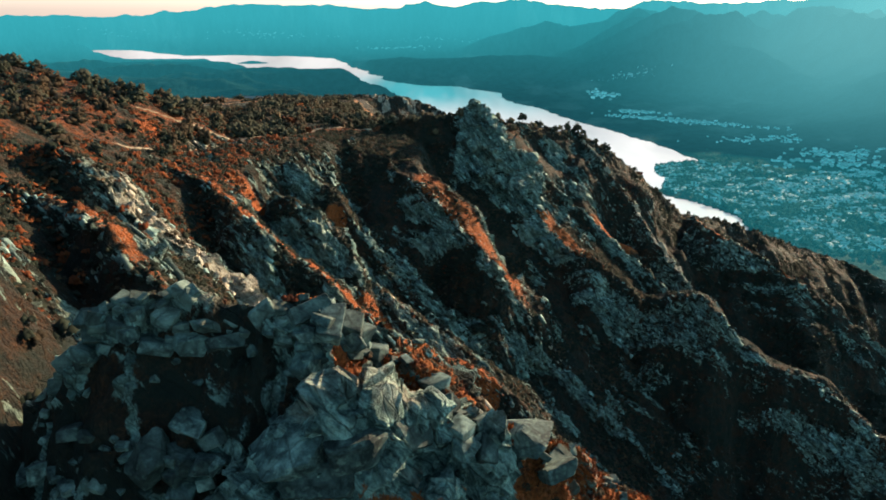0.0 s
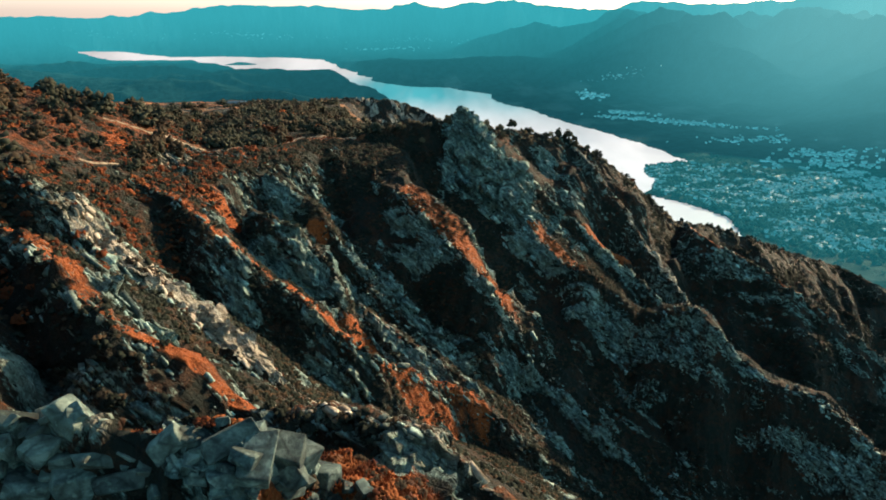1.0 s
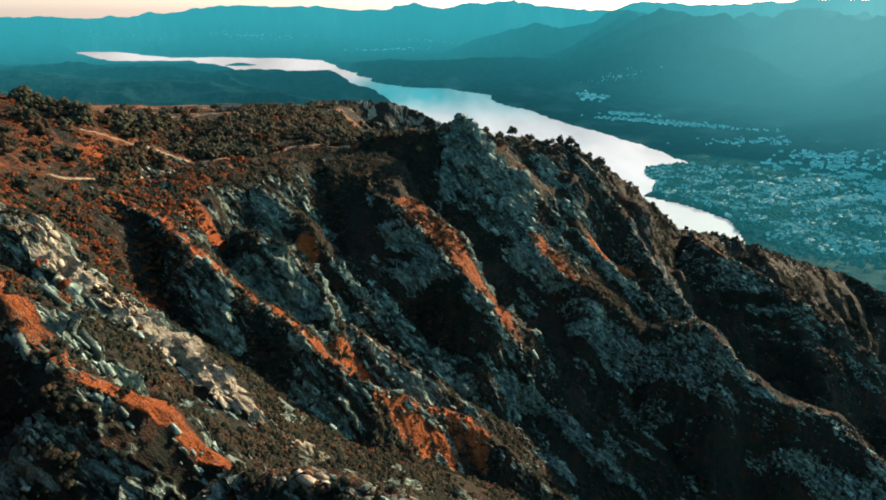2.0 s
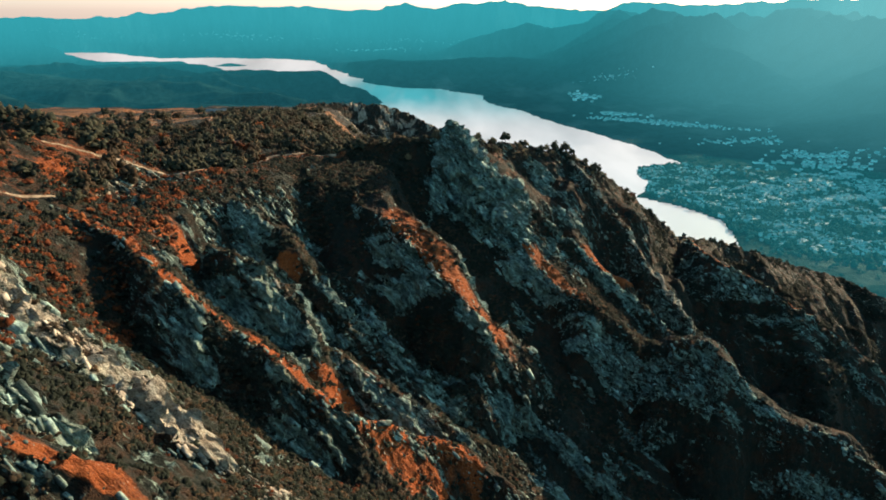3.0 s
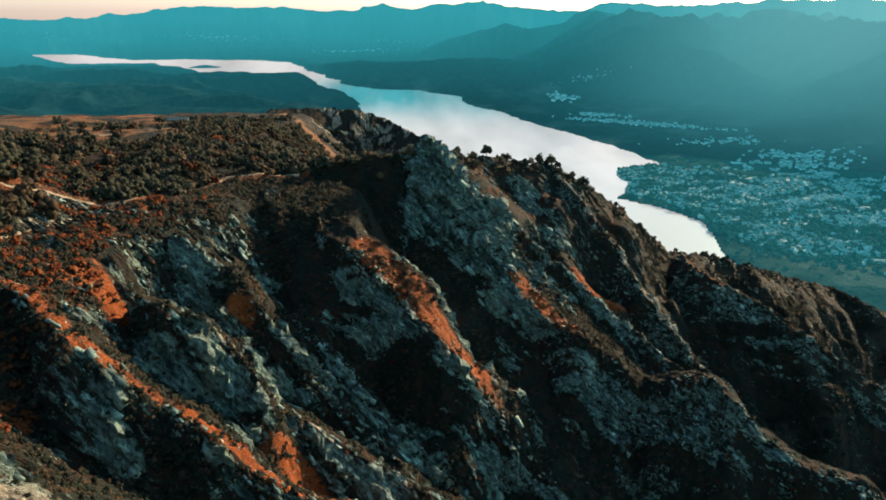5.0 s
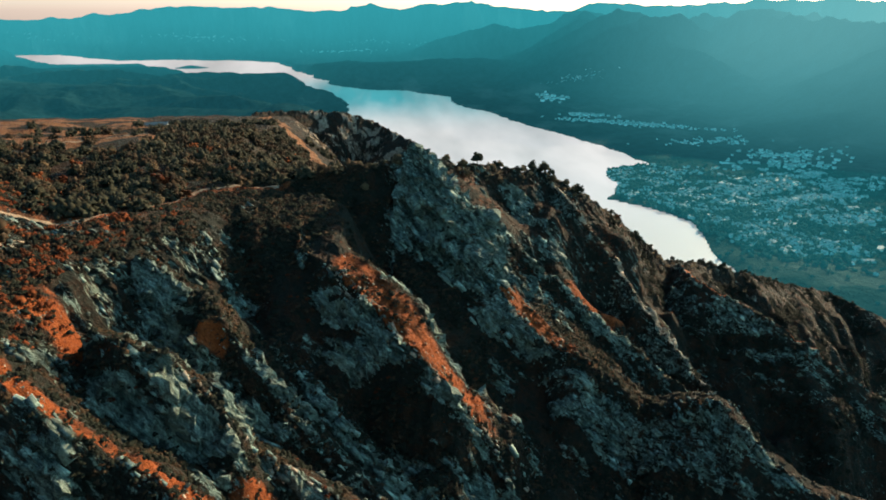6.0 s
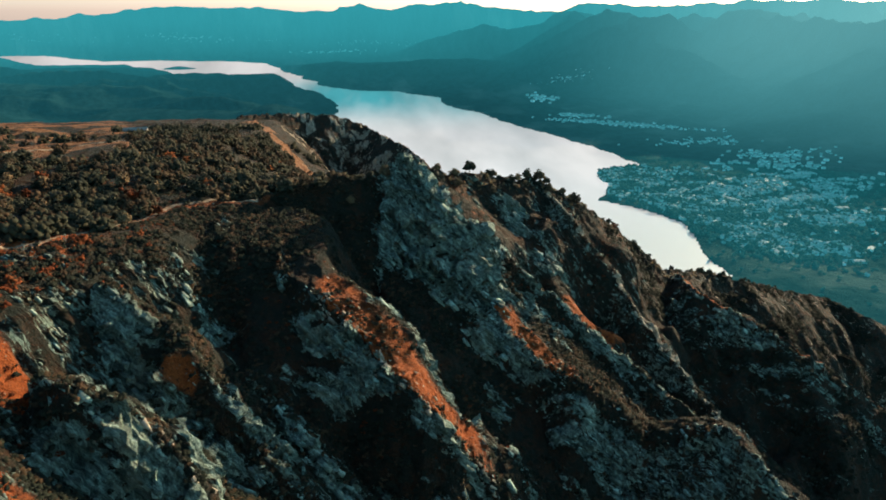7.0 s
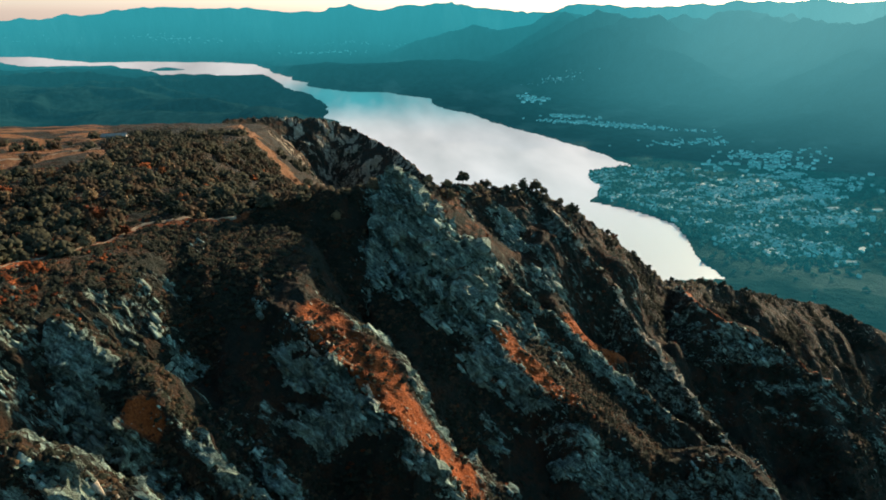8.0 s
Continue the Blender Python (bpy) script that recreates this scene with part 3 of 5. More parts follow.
tagged(new("water", me), "long calm lake, the pale evening sky painted on as glow", "lake", kind="structure")


# ---- rocks ----
def make_rock():
    m = Mat("weathered_rock", 0.85, 0.3)
    rock, fine, crack = rock_colour(m, False)
    tone = m.ramp(m.math("FRACT", m.math("ADD", m.rnd(), m.island())), (0.0, 0.26), (1.0, 0.72))
    m.colour(m.mix(1.0, rock, tone, "MULTIPLY"))
    m.bump(m.math("ADD", fine, m.math("MULTIPLY", m.noise(m.mapped(1, 1, 1), 6.0, 6, 0.7), 0.4)), 0.5, 0.12)
    return m.m


def make_slab():
    m = Mat("split_rock", 0.85, 0.3)
    rock, fine, crack = rock_colour(m, True)
    tone = m.ramp(m.island(), (0.0, 0.4), (0.6, 0.9), (1.0, 1.35))
    m.colour(m.mix(1.0, rock, tone, "MULTIPLY"))
    m.bump(fine, 0.6, 0.3)
    return m.m


def make_sandy_slab():
    m = Mat("sunlit_sandy_rock", 0.9, 0.2)
    beds = m.noise(m.bedded(3.0, 0.8, 0.9), 1.0, 7, 0.66)
    tone = m.ramp(m.island(), (0.0, 0.55), (1.0, 1.1))
    m.colour(m.mix(1.0, m.ramp(beds, (0.38, (0.16, 0.12, 0.085)), (0.5, (0.43, 0.35, 0.26)), (0.62, (0.64, 0.56, 0.44))), tone, "MULTIPLY"))
    m.bump(beds, 0.6, 0.3)
    return m.m


ROCK = make_rock()
SANDY = make_sandy_slab()
SLAB = make_slab()


def part(name, me, material, parent, label=""):
    """A mesh (or a bmesh) as one object under a thing or a part."""
    if isinstance(me, bmesh.types.BMesh):
        data = bpy.data.meshes.new(name)
        me.to_mesh(data)
        me.free()
        me = data
    if material and not me.materials:
        me.materials.append(material)
    ob = new(name, me)
    ob.parent = parent
    return tagged(ob, label)


def thing(name, label, category, group="", kind="", at=(0, 0, 0)):
    ob = new(name)
    ob.location = at
    return tagged(ob, label, category, group, kind)


def block_mesh(rng, level, flat=0.7, long=1.4, sides=5):
    """A broken block: a ball cut by random planes, with slightly worn edges."""
    bm = bmesh.new()
    bmesh.ops.create_icosphere(bm, subdivisions=level, radius=1.0)
    cuts = []
    for _ in range(sides):
        n = Vector((rng.gauss(0, 1), rng.gauss(0, 1), rng.gauss(0, 1))).normalized()
        cuts.append((n, rng.uniform(0.5, 0.9)))
    for n in ((1, 0, 0), (-1, 0, 0), (0, 1, 0), (0, -1, 0), (0, 0, 1), (0, 0, -1)):
        cuts.append((Vector(n), 0.85))
    for v in bm.verts:
        way = v.co.normalized()
        s = sum(max(0.0, way.dot(n) / h) ** 90 for n, h in cuts)
        p = way * s ** (-1 / 90)
        p = p * (1 + 0.012 * noise.noise(p * 4 + Vector((rng.random() * 0.01, 0, 0))))
        v.co = (p.x * 0.5 * long, p.y * 0.5, p.z * 0.5 * flat)
    me = bpy.data.meshes.new("block")
    bm.to_mesh(me)
    bm.free()
    return me


def tri_mesh(name, v, f):
    """A mesh of triangles from arrays."""
    me = bpy.data.meshes.new(name)
    me.vertices.add(len(v))
    me.vertices.foreach_set("co", np.ascontiguousarray(v, np.float32).reshape(-1))
    me.loops.add(len(f) * 3)
    me.loops.foreach_set("vertex_index", np.ascontiguousarray(f, np.int32).reshape(-1))
    me.polygons.add(len(f))
    me.polygons.foreach_set("loop_start", np.arange(0, len(f) * 3, 3, dtype=np.int32))
    me.update(calc_edges=True)
    return me


def spread(name, forms, pick, place):
    """One mesh of many copies: pick says which form each takes, place turns a form's points into all its copies."""
    vs, fs, n = [], [], 0
    for k, (v, f) in enumerate(forms):
        idx = np.nonzero(pick == k)[0]
        if not len(idx):
            continue
        w = place(v, idx)
        vs.append(w.reshape(-1, 3))
        fs.append((f[None] + n + (np.arange(len(idx)) * len(v))[:, None, None]).reshape(-1, 3))
        n += len(idx) * len(v)
    return tri_mesh(name, np.concatenate(vs), np.concatenate(fs))


surface_z = verts[..., 2]


def ground_z(x, y):
    """Height of the ground at places, by the grid."""
    x, y = np.atleast_1d(np.asarray(x, float)), np.atleast_1d(np.asarray(y, float))
    i = np.clip(np.searchsorted(GX, x) - 1, 0, len(GX) - 2)
    j = np.clip(np.searchsorted(GY, y) - 1, 0, len(GY) - 2)
    u = np.clip((x - GX[i]) / (GX[i + 1] - GX[i]), 0, 1)
    v = np.clip((y - GY[j]) / (GY[j + 1] - GY[j]), 0, 1)
    f = surface_z
    return (1 - u) * (1 - v) * f[i, j] + u * (1 - v) * f[i + 1, j] + (1 - u) * v * f[i, j + 1] + u * v * f[i + 1, j + 1]


def at_grid(field, x, y):
    i = np.clip(np.searchsorted(GX, x), 0, len(GX) - 1)
    j = np.clip(np.searchsorted(GY, y), 0, len(GY) - 1)
    return field[i, j]


# the outcrop close under the first part of the flight
OUTCROP = {
    "brow": ([(-34, 46, 568), (-29, 44, 575), (-26, 44, 578.5), (-22, 43.5, 580), (-17, 43, 579.3), (-12, 42.5, 579.8), (-9, 41.5, 579.8), (-7, 44, 576.5), (-6, 47, 573.5), (-3, 45, 573.5),
              (1, 41, 571.5), (5, 42, 569), (11, 46, 564), (18, 50, 556)], 2.1, 0.8),
    "lower_block": ([(-13, 35.5, 569), (-11, 36.5, 573.5), (-8, 37.5, 575), (-4.5, 38.5, 574.5), (-1.5, 39.5, 572.5), (1, 39.5, 570.5), (3, 40, 567)], 2.6, 1.0),
    "left_block": ([(-30, 40, 566), (-24, 38.5, 570), (-19, 38.5, 571.5), (-15, 38, 569)], 2.4, 0.8),
}


def outcrop(x, y):
    wx, wy = x + 0.9 * fbm(x / 5, y / 5, 3, 211), y + 0.9 * fbm(x / 5, y / 5, 3, 221)
    z = np.full(x.shape, 480.0)
    for pts, ks, kn in OUTCROP.values():
        d, zc, side = crest(wx, wy, pts)
        w = smooth(-0.35, 0.35, side)
        z = np.maximum(z, zc - (w * kn + (1 - w) * ks) * d - 0.9 * np.clip(d - 6.5, 0, None))
    return z


OX, OY = np.arange(-56, 40, 0.2), np.arange(20, 84, 0.2)
ox, oy = np.meshgrid(OX, OY, indexing="ij")
oz = outcrop(ox, oy)
hx, hy = np.gradient(oz, 0.2, axis=0), np.gradient(oz, 0.2, axis=1)
hs = np.hypot(hx, hy)
hn = 1 / np.sqrt(1 + hs * hs)
lush = smooth(-8.5, -5.5, ox + 0.5 * (44 - oy)) + smooth(0, 3, oy - np.interp(ox, [-40, -26, -22, -9, -7, 10], [46, 44, 43.5, 41.5, 44, 46]))
lush = np.clip(lush, 0, 1) * smooth(11, 4, crest(ox, oy, OUTCROP["brow"][0])[0] + 4 * fbm(ox / 4, oy / 4, 3, 234))
omask = np.clip(smooth(1.0, 1.6, hs) * smooth(0.1, 0.65, fbm(ox / 4, oy / 4, 3, 232)) + 0.8 * smooth(0.35, 0.75, fbm(ox / 3, oy / 3, 3, 231)), 0, 1) * (1 - 0.6 * lush)
omask = omask * (1 - 0.7 * smooth(1.1, 0.6, np.hypot((ox + 18) / 5.5, (oy - 41.2) / 2.6)))
omask = np.maximum(omask, smooth(3.6, 2.4, crest(ox, oy, OUTCROP["lower_block"][0])[0]))
bulk = 2.2 * facets(ox / 5.6, oy / 4.6, oz / 4.6, 43) + 0.8 * facets(ox / 2.1, oy / 2.0, oz / 1.7, 53) + 0.3 * facets(ox / 0.9, oy / 0.9, oz / 0.8, 63)
om = omask * bulk + (1 - omask) * 0.2 * fbm(ox, oy, 3, 241)
ov = np.stack([ox - hx * hn * om, oy - hy * hn * om, oz + hn * om], -1)
keep = (oz > ground_z(ox.reshape(-1), oy.reshape(-1)).reshape(ox.shape) - 2.5)[:-1, :-1]
me, used = sheet("bedrock", ov.reshape(-1, 3), len(OX), len(OY), GROUND, keep, False)
attribute(me, "rock", omask.reshape(-1)[used] * 1.0)
attribute(me, "grass", lush.reshape(-1)[used])
# faces turned upwards are coloured paler, as sunlit tops
attribute(me, "pale", (0.8 * smooth(0.62, 0.85, hn) * smooth(-0.4, 0.3, fbm(ox / 3, oy / 3, 3, 233))).reshape(-1)[used])
outcrop_thing = thing("rock_outcrop", "craggy grey rock outcrop with rust grass between boulders", "rock outcrop")
part("bedrock", me, None, outcrop_thing)

rng = random.Random(7)
def split_block(rng):
    """A sharp-edged broken block: the hull of a jittered box and a few more points."""
    bm = bmesh.new()
    a, b, c = rng.uniform(0.5, 0.85), rng.uniform(0.36, 0.55), rng.uniform(0.24, 0.46)
    for p in [(i, j, k) for i in (-1, 1) for j in (-1, 1) for k in (-1, 1)]:
        bm.verts.new((p[0] * a * rng.uniform(0.6, 1.0), p[1] * b * rng.uniform(0.6, 1.0), p[2] * c * rng.uniform(0.6, 1.0)))
    for _ in range(6):
        v = Vector((rng.gauss(0, 1), rng.gauss(0, 1), rng.gauss(0, 1))).normalized()
        bm.verts.new((v.x * a, v.y * b, v.z * c))
    bmesh.ops.convex_hull(bm, input=bm.verts[:])
    bmesh.ops.delete(bm, geom=[v for v in bm.verts if not v.link_faces], context="VERTS")
    bmesh.ops.bevel(bm, geom=bm.edges[:], offset=0.025, segments=1, affect="EDGES")
    me = bpy.data.meshes.new("block")
    bm.to_mesh(me)
    bm.free()
    return me


BLOCKS = [split_block(rng) for _ in range(18)]
BOULDERS = [block_mesh(rng, 4, rng.uniform(0.7, 0.95), rng.uniform(1.1, 1.6), 6) for _ in range(6)]
for b in BLOCKS + BOULDERS:
    b.materials.append(ROCK)


def lie(ob, x, y, z, size, rng, tip=35):
    ob.location = (x, y, z)
    ob.rotation_euler = (radians(rng.uniform(-tip, tip)), radians(rng.uniform(-tip, tip)), rng.uniform(0, 6.28))
    ob.scale = (size, size, size)


# large blocks: place, size and turn
for x, y, z, size, turn in ((-9.8, 36.6, 571.6, 5.4, 0.3), (-6.0, 37.6, 571.9, 5.6, 1.9), (-2.8, 38.8, 571.2, 4.0, 0.8), (-7.6, 36.6, 569.0, 5.5, 1.2), (1.5, 39.6, 569.6, 2.0, 2.4),
                            (6.6, 43.2, 567.6, 3.9, 2.6), (9.3, 42.6, 565.0, 2.4, 0.5), (3.4, 42.0, 569.0, 1.4, 0.2), (2.6, 43.2, 569.6, 1.2, 1.2), (-12.2, 42.2, 578.2, 1.9, 0.7),
                            (-10.2, 41.4, 578.0, 1.7, 2.0), (-20.5, 42.8, 578.6, 1.8, 1.2), (-24.0, 42.8, 577.6, 2.0, 0.2), (-27.0, 42.4, 575.4, 2.2, 1.5), (-21.0, 38.0, 569.6, 3.0, 1.0),
                            (-17.5, 38.2, 568.8, 2.8, 2.2)):
    ob = part("boulder", rng.choice(BOULDERS), None, outcrop_thing)
    lie(ob, x, y, z, size, rng, 25)
    ob.rotation_euler[2] = turn

count = 0
while count < 299:
    name = rng.choice(("brow", "brow", "brow", "brow", "brow", "brow", "left_block"))
    pts = OUTCROP[name][0]
    k = rng.randrange(len(pts) - 1)
    if name == "brow" and k > 7 and rng.random() < 0.6:
        continue
    s = rng.random()
    x = pts[k][0] + s * (pts[k + 1][0] - pts[k][0]) + rng.gauss(0, 0.5)
    y = pts[k][1] + s * (pts[k + 1][1] - pts[k][1]) + (rng.gauss(-0.3, 0.7) if rng.random() < 0.88 else rng.uniform(-5, 3))
    i, j = int((x - OX[0]) / 0.2), int((y - OY[0]) / 0.2)
    size = min(2.2, 0.55 * rng.paretovariate(1.7))
    lie(part("stone", rng.choice(BLOCKS), None, outcrop_thing), x, y, ov[i, j, 2] + 0.05 * size, size, rng)
    count += 1


def joined_stones(name, label, spots, seed):
    """Many loose stones as one mesh."""
    rng = random.Random(seed)
    forms = []
    for _ in range(8):
        me = block_mesh(rng, 1, rng.uniform(0.5, 0.9), rng.uniform(1.0, 1.7))
        v = np.empty(len(me.vertices) * 3)
        me.vertices.foreach_get("co", v)
        forms.append((v.reshape(-1, 3), np.array([p.vertices[:] for p in me.polygons])))
        bpy.data.meshes.remove(me)
    vs, fs, n = [], [], 0
    for x, y, z, r in spots:
        v, f = forms[rng.randrange(8)]
        turn = np.array(Euler((rng.uniform(-0.6, 0.6), rng.uniform(-0.6, 0.6), rng.uniform(0, 6.28))).to_matrix())
        vs.append(v @ turn.T * r + (x, y, z))
        fs.append(f + n)
        n += len(v)
    me = bpy.data.meshes.new(name)
    me.from_pydata(np.concatenate(vs), [], np.concatenate(fs).tolist())
    me.materials.append(ROCK)
    return tagged(new(name, me), label, "stones", kind="stuff")


def near_crests(n, names, reach, sizes, seed):
    """Places for stones close to crest lines."""
    r = np.random.RandomState(seed)
    out = []
    for name in names:
        p = np.array(RIBS[name][0], float)
        seg = np.concatenate([[0], np.cumsum(np.hypot(*np.diff(p[:, :2], axis=0).T))])
        s = r.uniform(0, seg[-1], n)
        x, y = np.interp(s, seg, p[:, 0]) + r.normal(0, 1.5, n), np.interp(s, seg, p[:, 1]) + r.normal(0.5, reach, n)
        size = np.minimum(sizes[1], sizes[0] * (1 + r.pareto(2.2, n)))
        out.append(np.stack([x, y, ground_z(x, y), size], -1))
    return np.concatenate(out)


r = np.random.RandomState(9)
sx, sy = np.concatenate([r.normal(-90, 9, 800), r.normal(-62, 11, 260)]), np.concatenate([r.normal(250, 20, 800), r.normal(88, 12, 260)])
heap = np.stack([sx, sy, ground_z(sx, sy), 0.4 * (1 + r.pareto(2.5, 1060))], -1)
heap[:, 3] = np.minimum(heap[:, 3], 2.2)
joined_stones("loose_stones", "pale broken stones strewn over ribs and slopes", np.concatenate([heap, near_crests(130, ("pale_rib", "near_rib"), 3.0, (0.4, 1.6), 3),
              near_crests(140, ("path_rib", "tower_rib", "spur", "slab_rib", "grass_ledge", "knob_rib", "gully_rib"), 3.0, (0.4, 1.8), 4)]), 17)

# the beds dip down along the ribs, DIP is the way of their long edges
DIP = Vector((0.72, -0.22, -0.66)).normalized()


def slab_forms(rng, count):
    """Sharp-edged split slabs: hulls of a few points, long along x, thin along z."""
    out = []
    for _ in range(count):
        bm = bmesh.new()
        for sx_ in (-1, 1):
            for sy_ in (-1, 1):
                for sz_ in (-1, 1):
                    bm.verts.new((sx_ * rng.uniform(0.55, 1.0), sy_ * rng.uniform(0.5, 1.0), sz_ * rng.uniform(0.5, 1.0)))
        for _ in range(2):
            bm.verts.new((rng.uniform(-1.1, 1.1), rng.uniform(-0.9, 0.9), rng.choice((-1, 1)) * rng.uniform(0.8, 1.2)))
        bmesh.ops.convex_hull(bm, input=bm.verts[:])
        bmesh.ops.delete(bm, geom=[v for v in bm.verts if not v.link_faces], context="VERTS")
        bmesh.ops.triangulate(bm, faces=bm.faces[:])
        bm.verts.index_update()
        out.append((np.array([v.co[:] for v in bm.verts]), np.array([[v.index for v in f.verts] for f in bm.faces])))
        bm.free()
    return out


def rock_slabs(name, label, tries, box, rule, seed, least, most, material=None):
    """Slabs and blocks that break out of the steep faces, long edges down the dip."""
    rng = random.Random(seed)
    r = np.random.RandomState(seed)
    forms = slab_forms(rng, 16)
    x, y = r.uniform(box[0], box[1], tries), r.uniform(box[2], box[3], tries)
    ok = r.rand(tries) < rule(x, y)
    x, y = x[ok], y[ok]
    i, j = np.clip(np.searchsorted(GX, x), 1, len(GX) - 1), np.clip(np.searchsorted(GY, y), 1, len(GY) - 1)
    z = ground_z(x, y)
    normal = np.stack([-gx[i, j], -gy[i, j], np.ones(len(x))], -1)
    normal /= np.linalg.norm(normal, axis=1)[:, None]
    n = len(x)

    def unit(v):
        return v / np.linalg.norm(v, axis=1)[:, None]

    dip = np.array(DIP)
    long = unit(dip - normal * (normal @ dip)[:, None] * 0.8 + r.normal(0, 0.16, (n, 3)))
    flat = unit(normal + r.normal(0, 0.33, (n, 3)))
    side = unit(np.cross(flat, long))
    flat = np.cross(long, side)
    size = np.minimum(most, least * (1 + r.pareto(2.4, n)))
    dims = size[:, None] * np.stack([r.uniform(0.8, 1.6, n), r.uniform(0.3, 0.7, n), r.uniform(0.22, 0.5, n)], -1)
    turn = np.stack([long, side, flat], 1) * dims[:, :, None]
    foot = np.stack([x, y, z], -1) + normal * (dims[:, 2] * r.uniform(-0.5, 0.35, n))[:, None]
    me = spread(name, forms, r.randint(0, 16, n), lambda v, idx: np.einsum("vk,nkj->nvj", v, turn[idx]) + foot[idx, None])
    me.materials.append(material or SLAB)
    return tagged(new(name, me), label, "rocks", kind="stuff")


def rule_faces(x, y):
    return np.clip(at_grid(stony, x, y) * 1.3 - 0.15, 0, 1) * smooth(-0.5, 0.2, fbm((0.72 * x - 0.22 * y) / 12, (0.3 * x + 0.95 * y) / 4, 3, 361)) * smooth(0.3, 0.6, at_grid(stony, x, y)) * (1 - smooth(0.2, 0.5, at_grid(pale, x, y)))


def rule_pale(x, y):
    # pale slabs along these crests stand for edges catching the sun
    d, _, _ = crest(x, y, RIBS["slab_rib"][0][1:10])
    d2, _, _ = crest(x, y, RIBS["tower_rib"][0][3:7])
    edge = np.maximum(smooth(2.4, 0.8, d), smooth(1.8, 0.6, d2))
    return np.maximum(smooth(0.25, 0.6, at_grid(pale, x, y)) * smooth(-0.6, 0.2, fbm(x / 5, y / 5, 3, 381)), edge * smooth(-0.5, 0.1, fbm(x / 3, y / 3, 3, 382)))


def rule_flecks(x, y):
    return smooth(0.45, 0.8, at_grid(grass, x, y)) * smooth(-0.4, 0.3, fbm(x / 4, y / 4, 3, 391))


def rule_edges(x, y):
    out = np.zeros(x.shape)
    for name in ("pale_rib", "near_rib", "path_rib", "tower_rib", "slab_rib", "grass_ledge", "knob_rib", "gully_rib", "pinnacle", "buttress", "white_rib", "shoulder"):
        d, _, side = crest(x, y, RIBS[name][0])
        out = np.maximum(out, smooth(3.2, 0.6, d) * (0.18 + 0.82 * smooth(0.3, -0.3, side)))
    return out * smooth(-0.5, 0.1, fbm(x / 6, y / 6, 3, 371)) * (1 - smooth(0.2, 0.5, at_grid(pale, x, y)))


rock_slabs("rock_slabs", "split grey rock slabs standing out of the steep faces", 125000, (-115, 215, 84, 430), rule_faces, 51, 0.5, 2.6)
rock_slabs("rib_rocks", "pale jagged rocks along the edges of the ribs", 100000, (-115, 215, 84, 430), rule_edges, 52, 0.4, 1.7)
rock_slabs("sandy_rocks", "yellowish split rock along the ribs, coloured pale as if sunlit", 80000, (-115, 160, 84, 400), rule_pale, 53, 0.35, 1.5, SANDY)
rock_slabs("grass_stones", "small pale stones lying in the rust grass", 16000, (-100, 120, 180, 330), rule_flecks, 54, 0.16, 0.7, SANDY)


# ---- trees and bushes ----
def make_leaf(name, a, b, c):
    m = Mat(name, 0.9, 0.1)
    tone = m.math("ADD", m.math("MULTIPLY", m.island(), 0.3), m.math("MULTIPLY", m.math("FRACT", m.math("ADD", m.rnd(), m.noise(m.mapped(1, 1, 0.2), 0.35, 2))), 0.7))
    m.colour(m.ramp(tone, (0.1, a), (0.5, b), (0.95, c)))
    return m.m


def make_bark():
    m = Mat("bark", 0.95, 0.1)
    m.colour(m.ramp(m.noise(m.mapped(3, 3, 0.7), 3.0, 4), (0.3, (0.05, 0.04, 0.035)), (0.7, (0.2, 0.18, 0.16))))
    return m.m


LEAF_DARK = make_leaf("dull_olive_leaves", (0.01, 0.014, 0.01), (0.026, 0.03, 0.019), (0.06, 0.055, 0.032))
LEAF_BROWN = make_leaf("brown_leaves", (0.022, 0.017, 0.011), (0.055, 0.037, 0.021), (0.12, 0.07, 0.035))
LEAF_RUST = make_leaf("rust_leaves", (0.05, 0.014, 0.007), (0.15, 0.04, 0.013), (0.28, 0.09, 0.028))
# the brown leaves brightened: sun shining through them, put into the colour
LEAF_CREST = make_leaf("backlit_crest_leaves", (0.05, 0.04, 0.026), (0.12, 0.085, 0.048), (0.24, 0.15, 0.075))
BARK = make_bark()


def limb(bm, p, q, r0, r1, sides=6):
    """A tapered round stick from p to q."""
    p, q = Vector(p), Vector(q)
    turn = (q - p).to_track_quat("Z", "Y")
    rings = []
    for c, r in ((p, r0), (q, r1)):
        rings.append([bm.verts.new(c + turn @ Vector((r * math.cos(6.2832 * i / sides), r * math.sin(6.2832 * i / sides), 0))) for i in range(sides)])
    for i in range(sides):
        bm.faces.new((rings[0][i], rings[0][(i + 1) % sides], rings[1][(i + 1) % sides], rings[1][i]))
    bm.faces.new(rings[1])


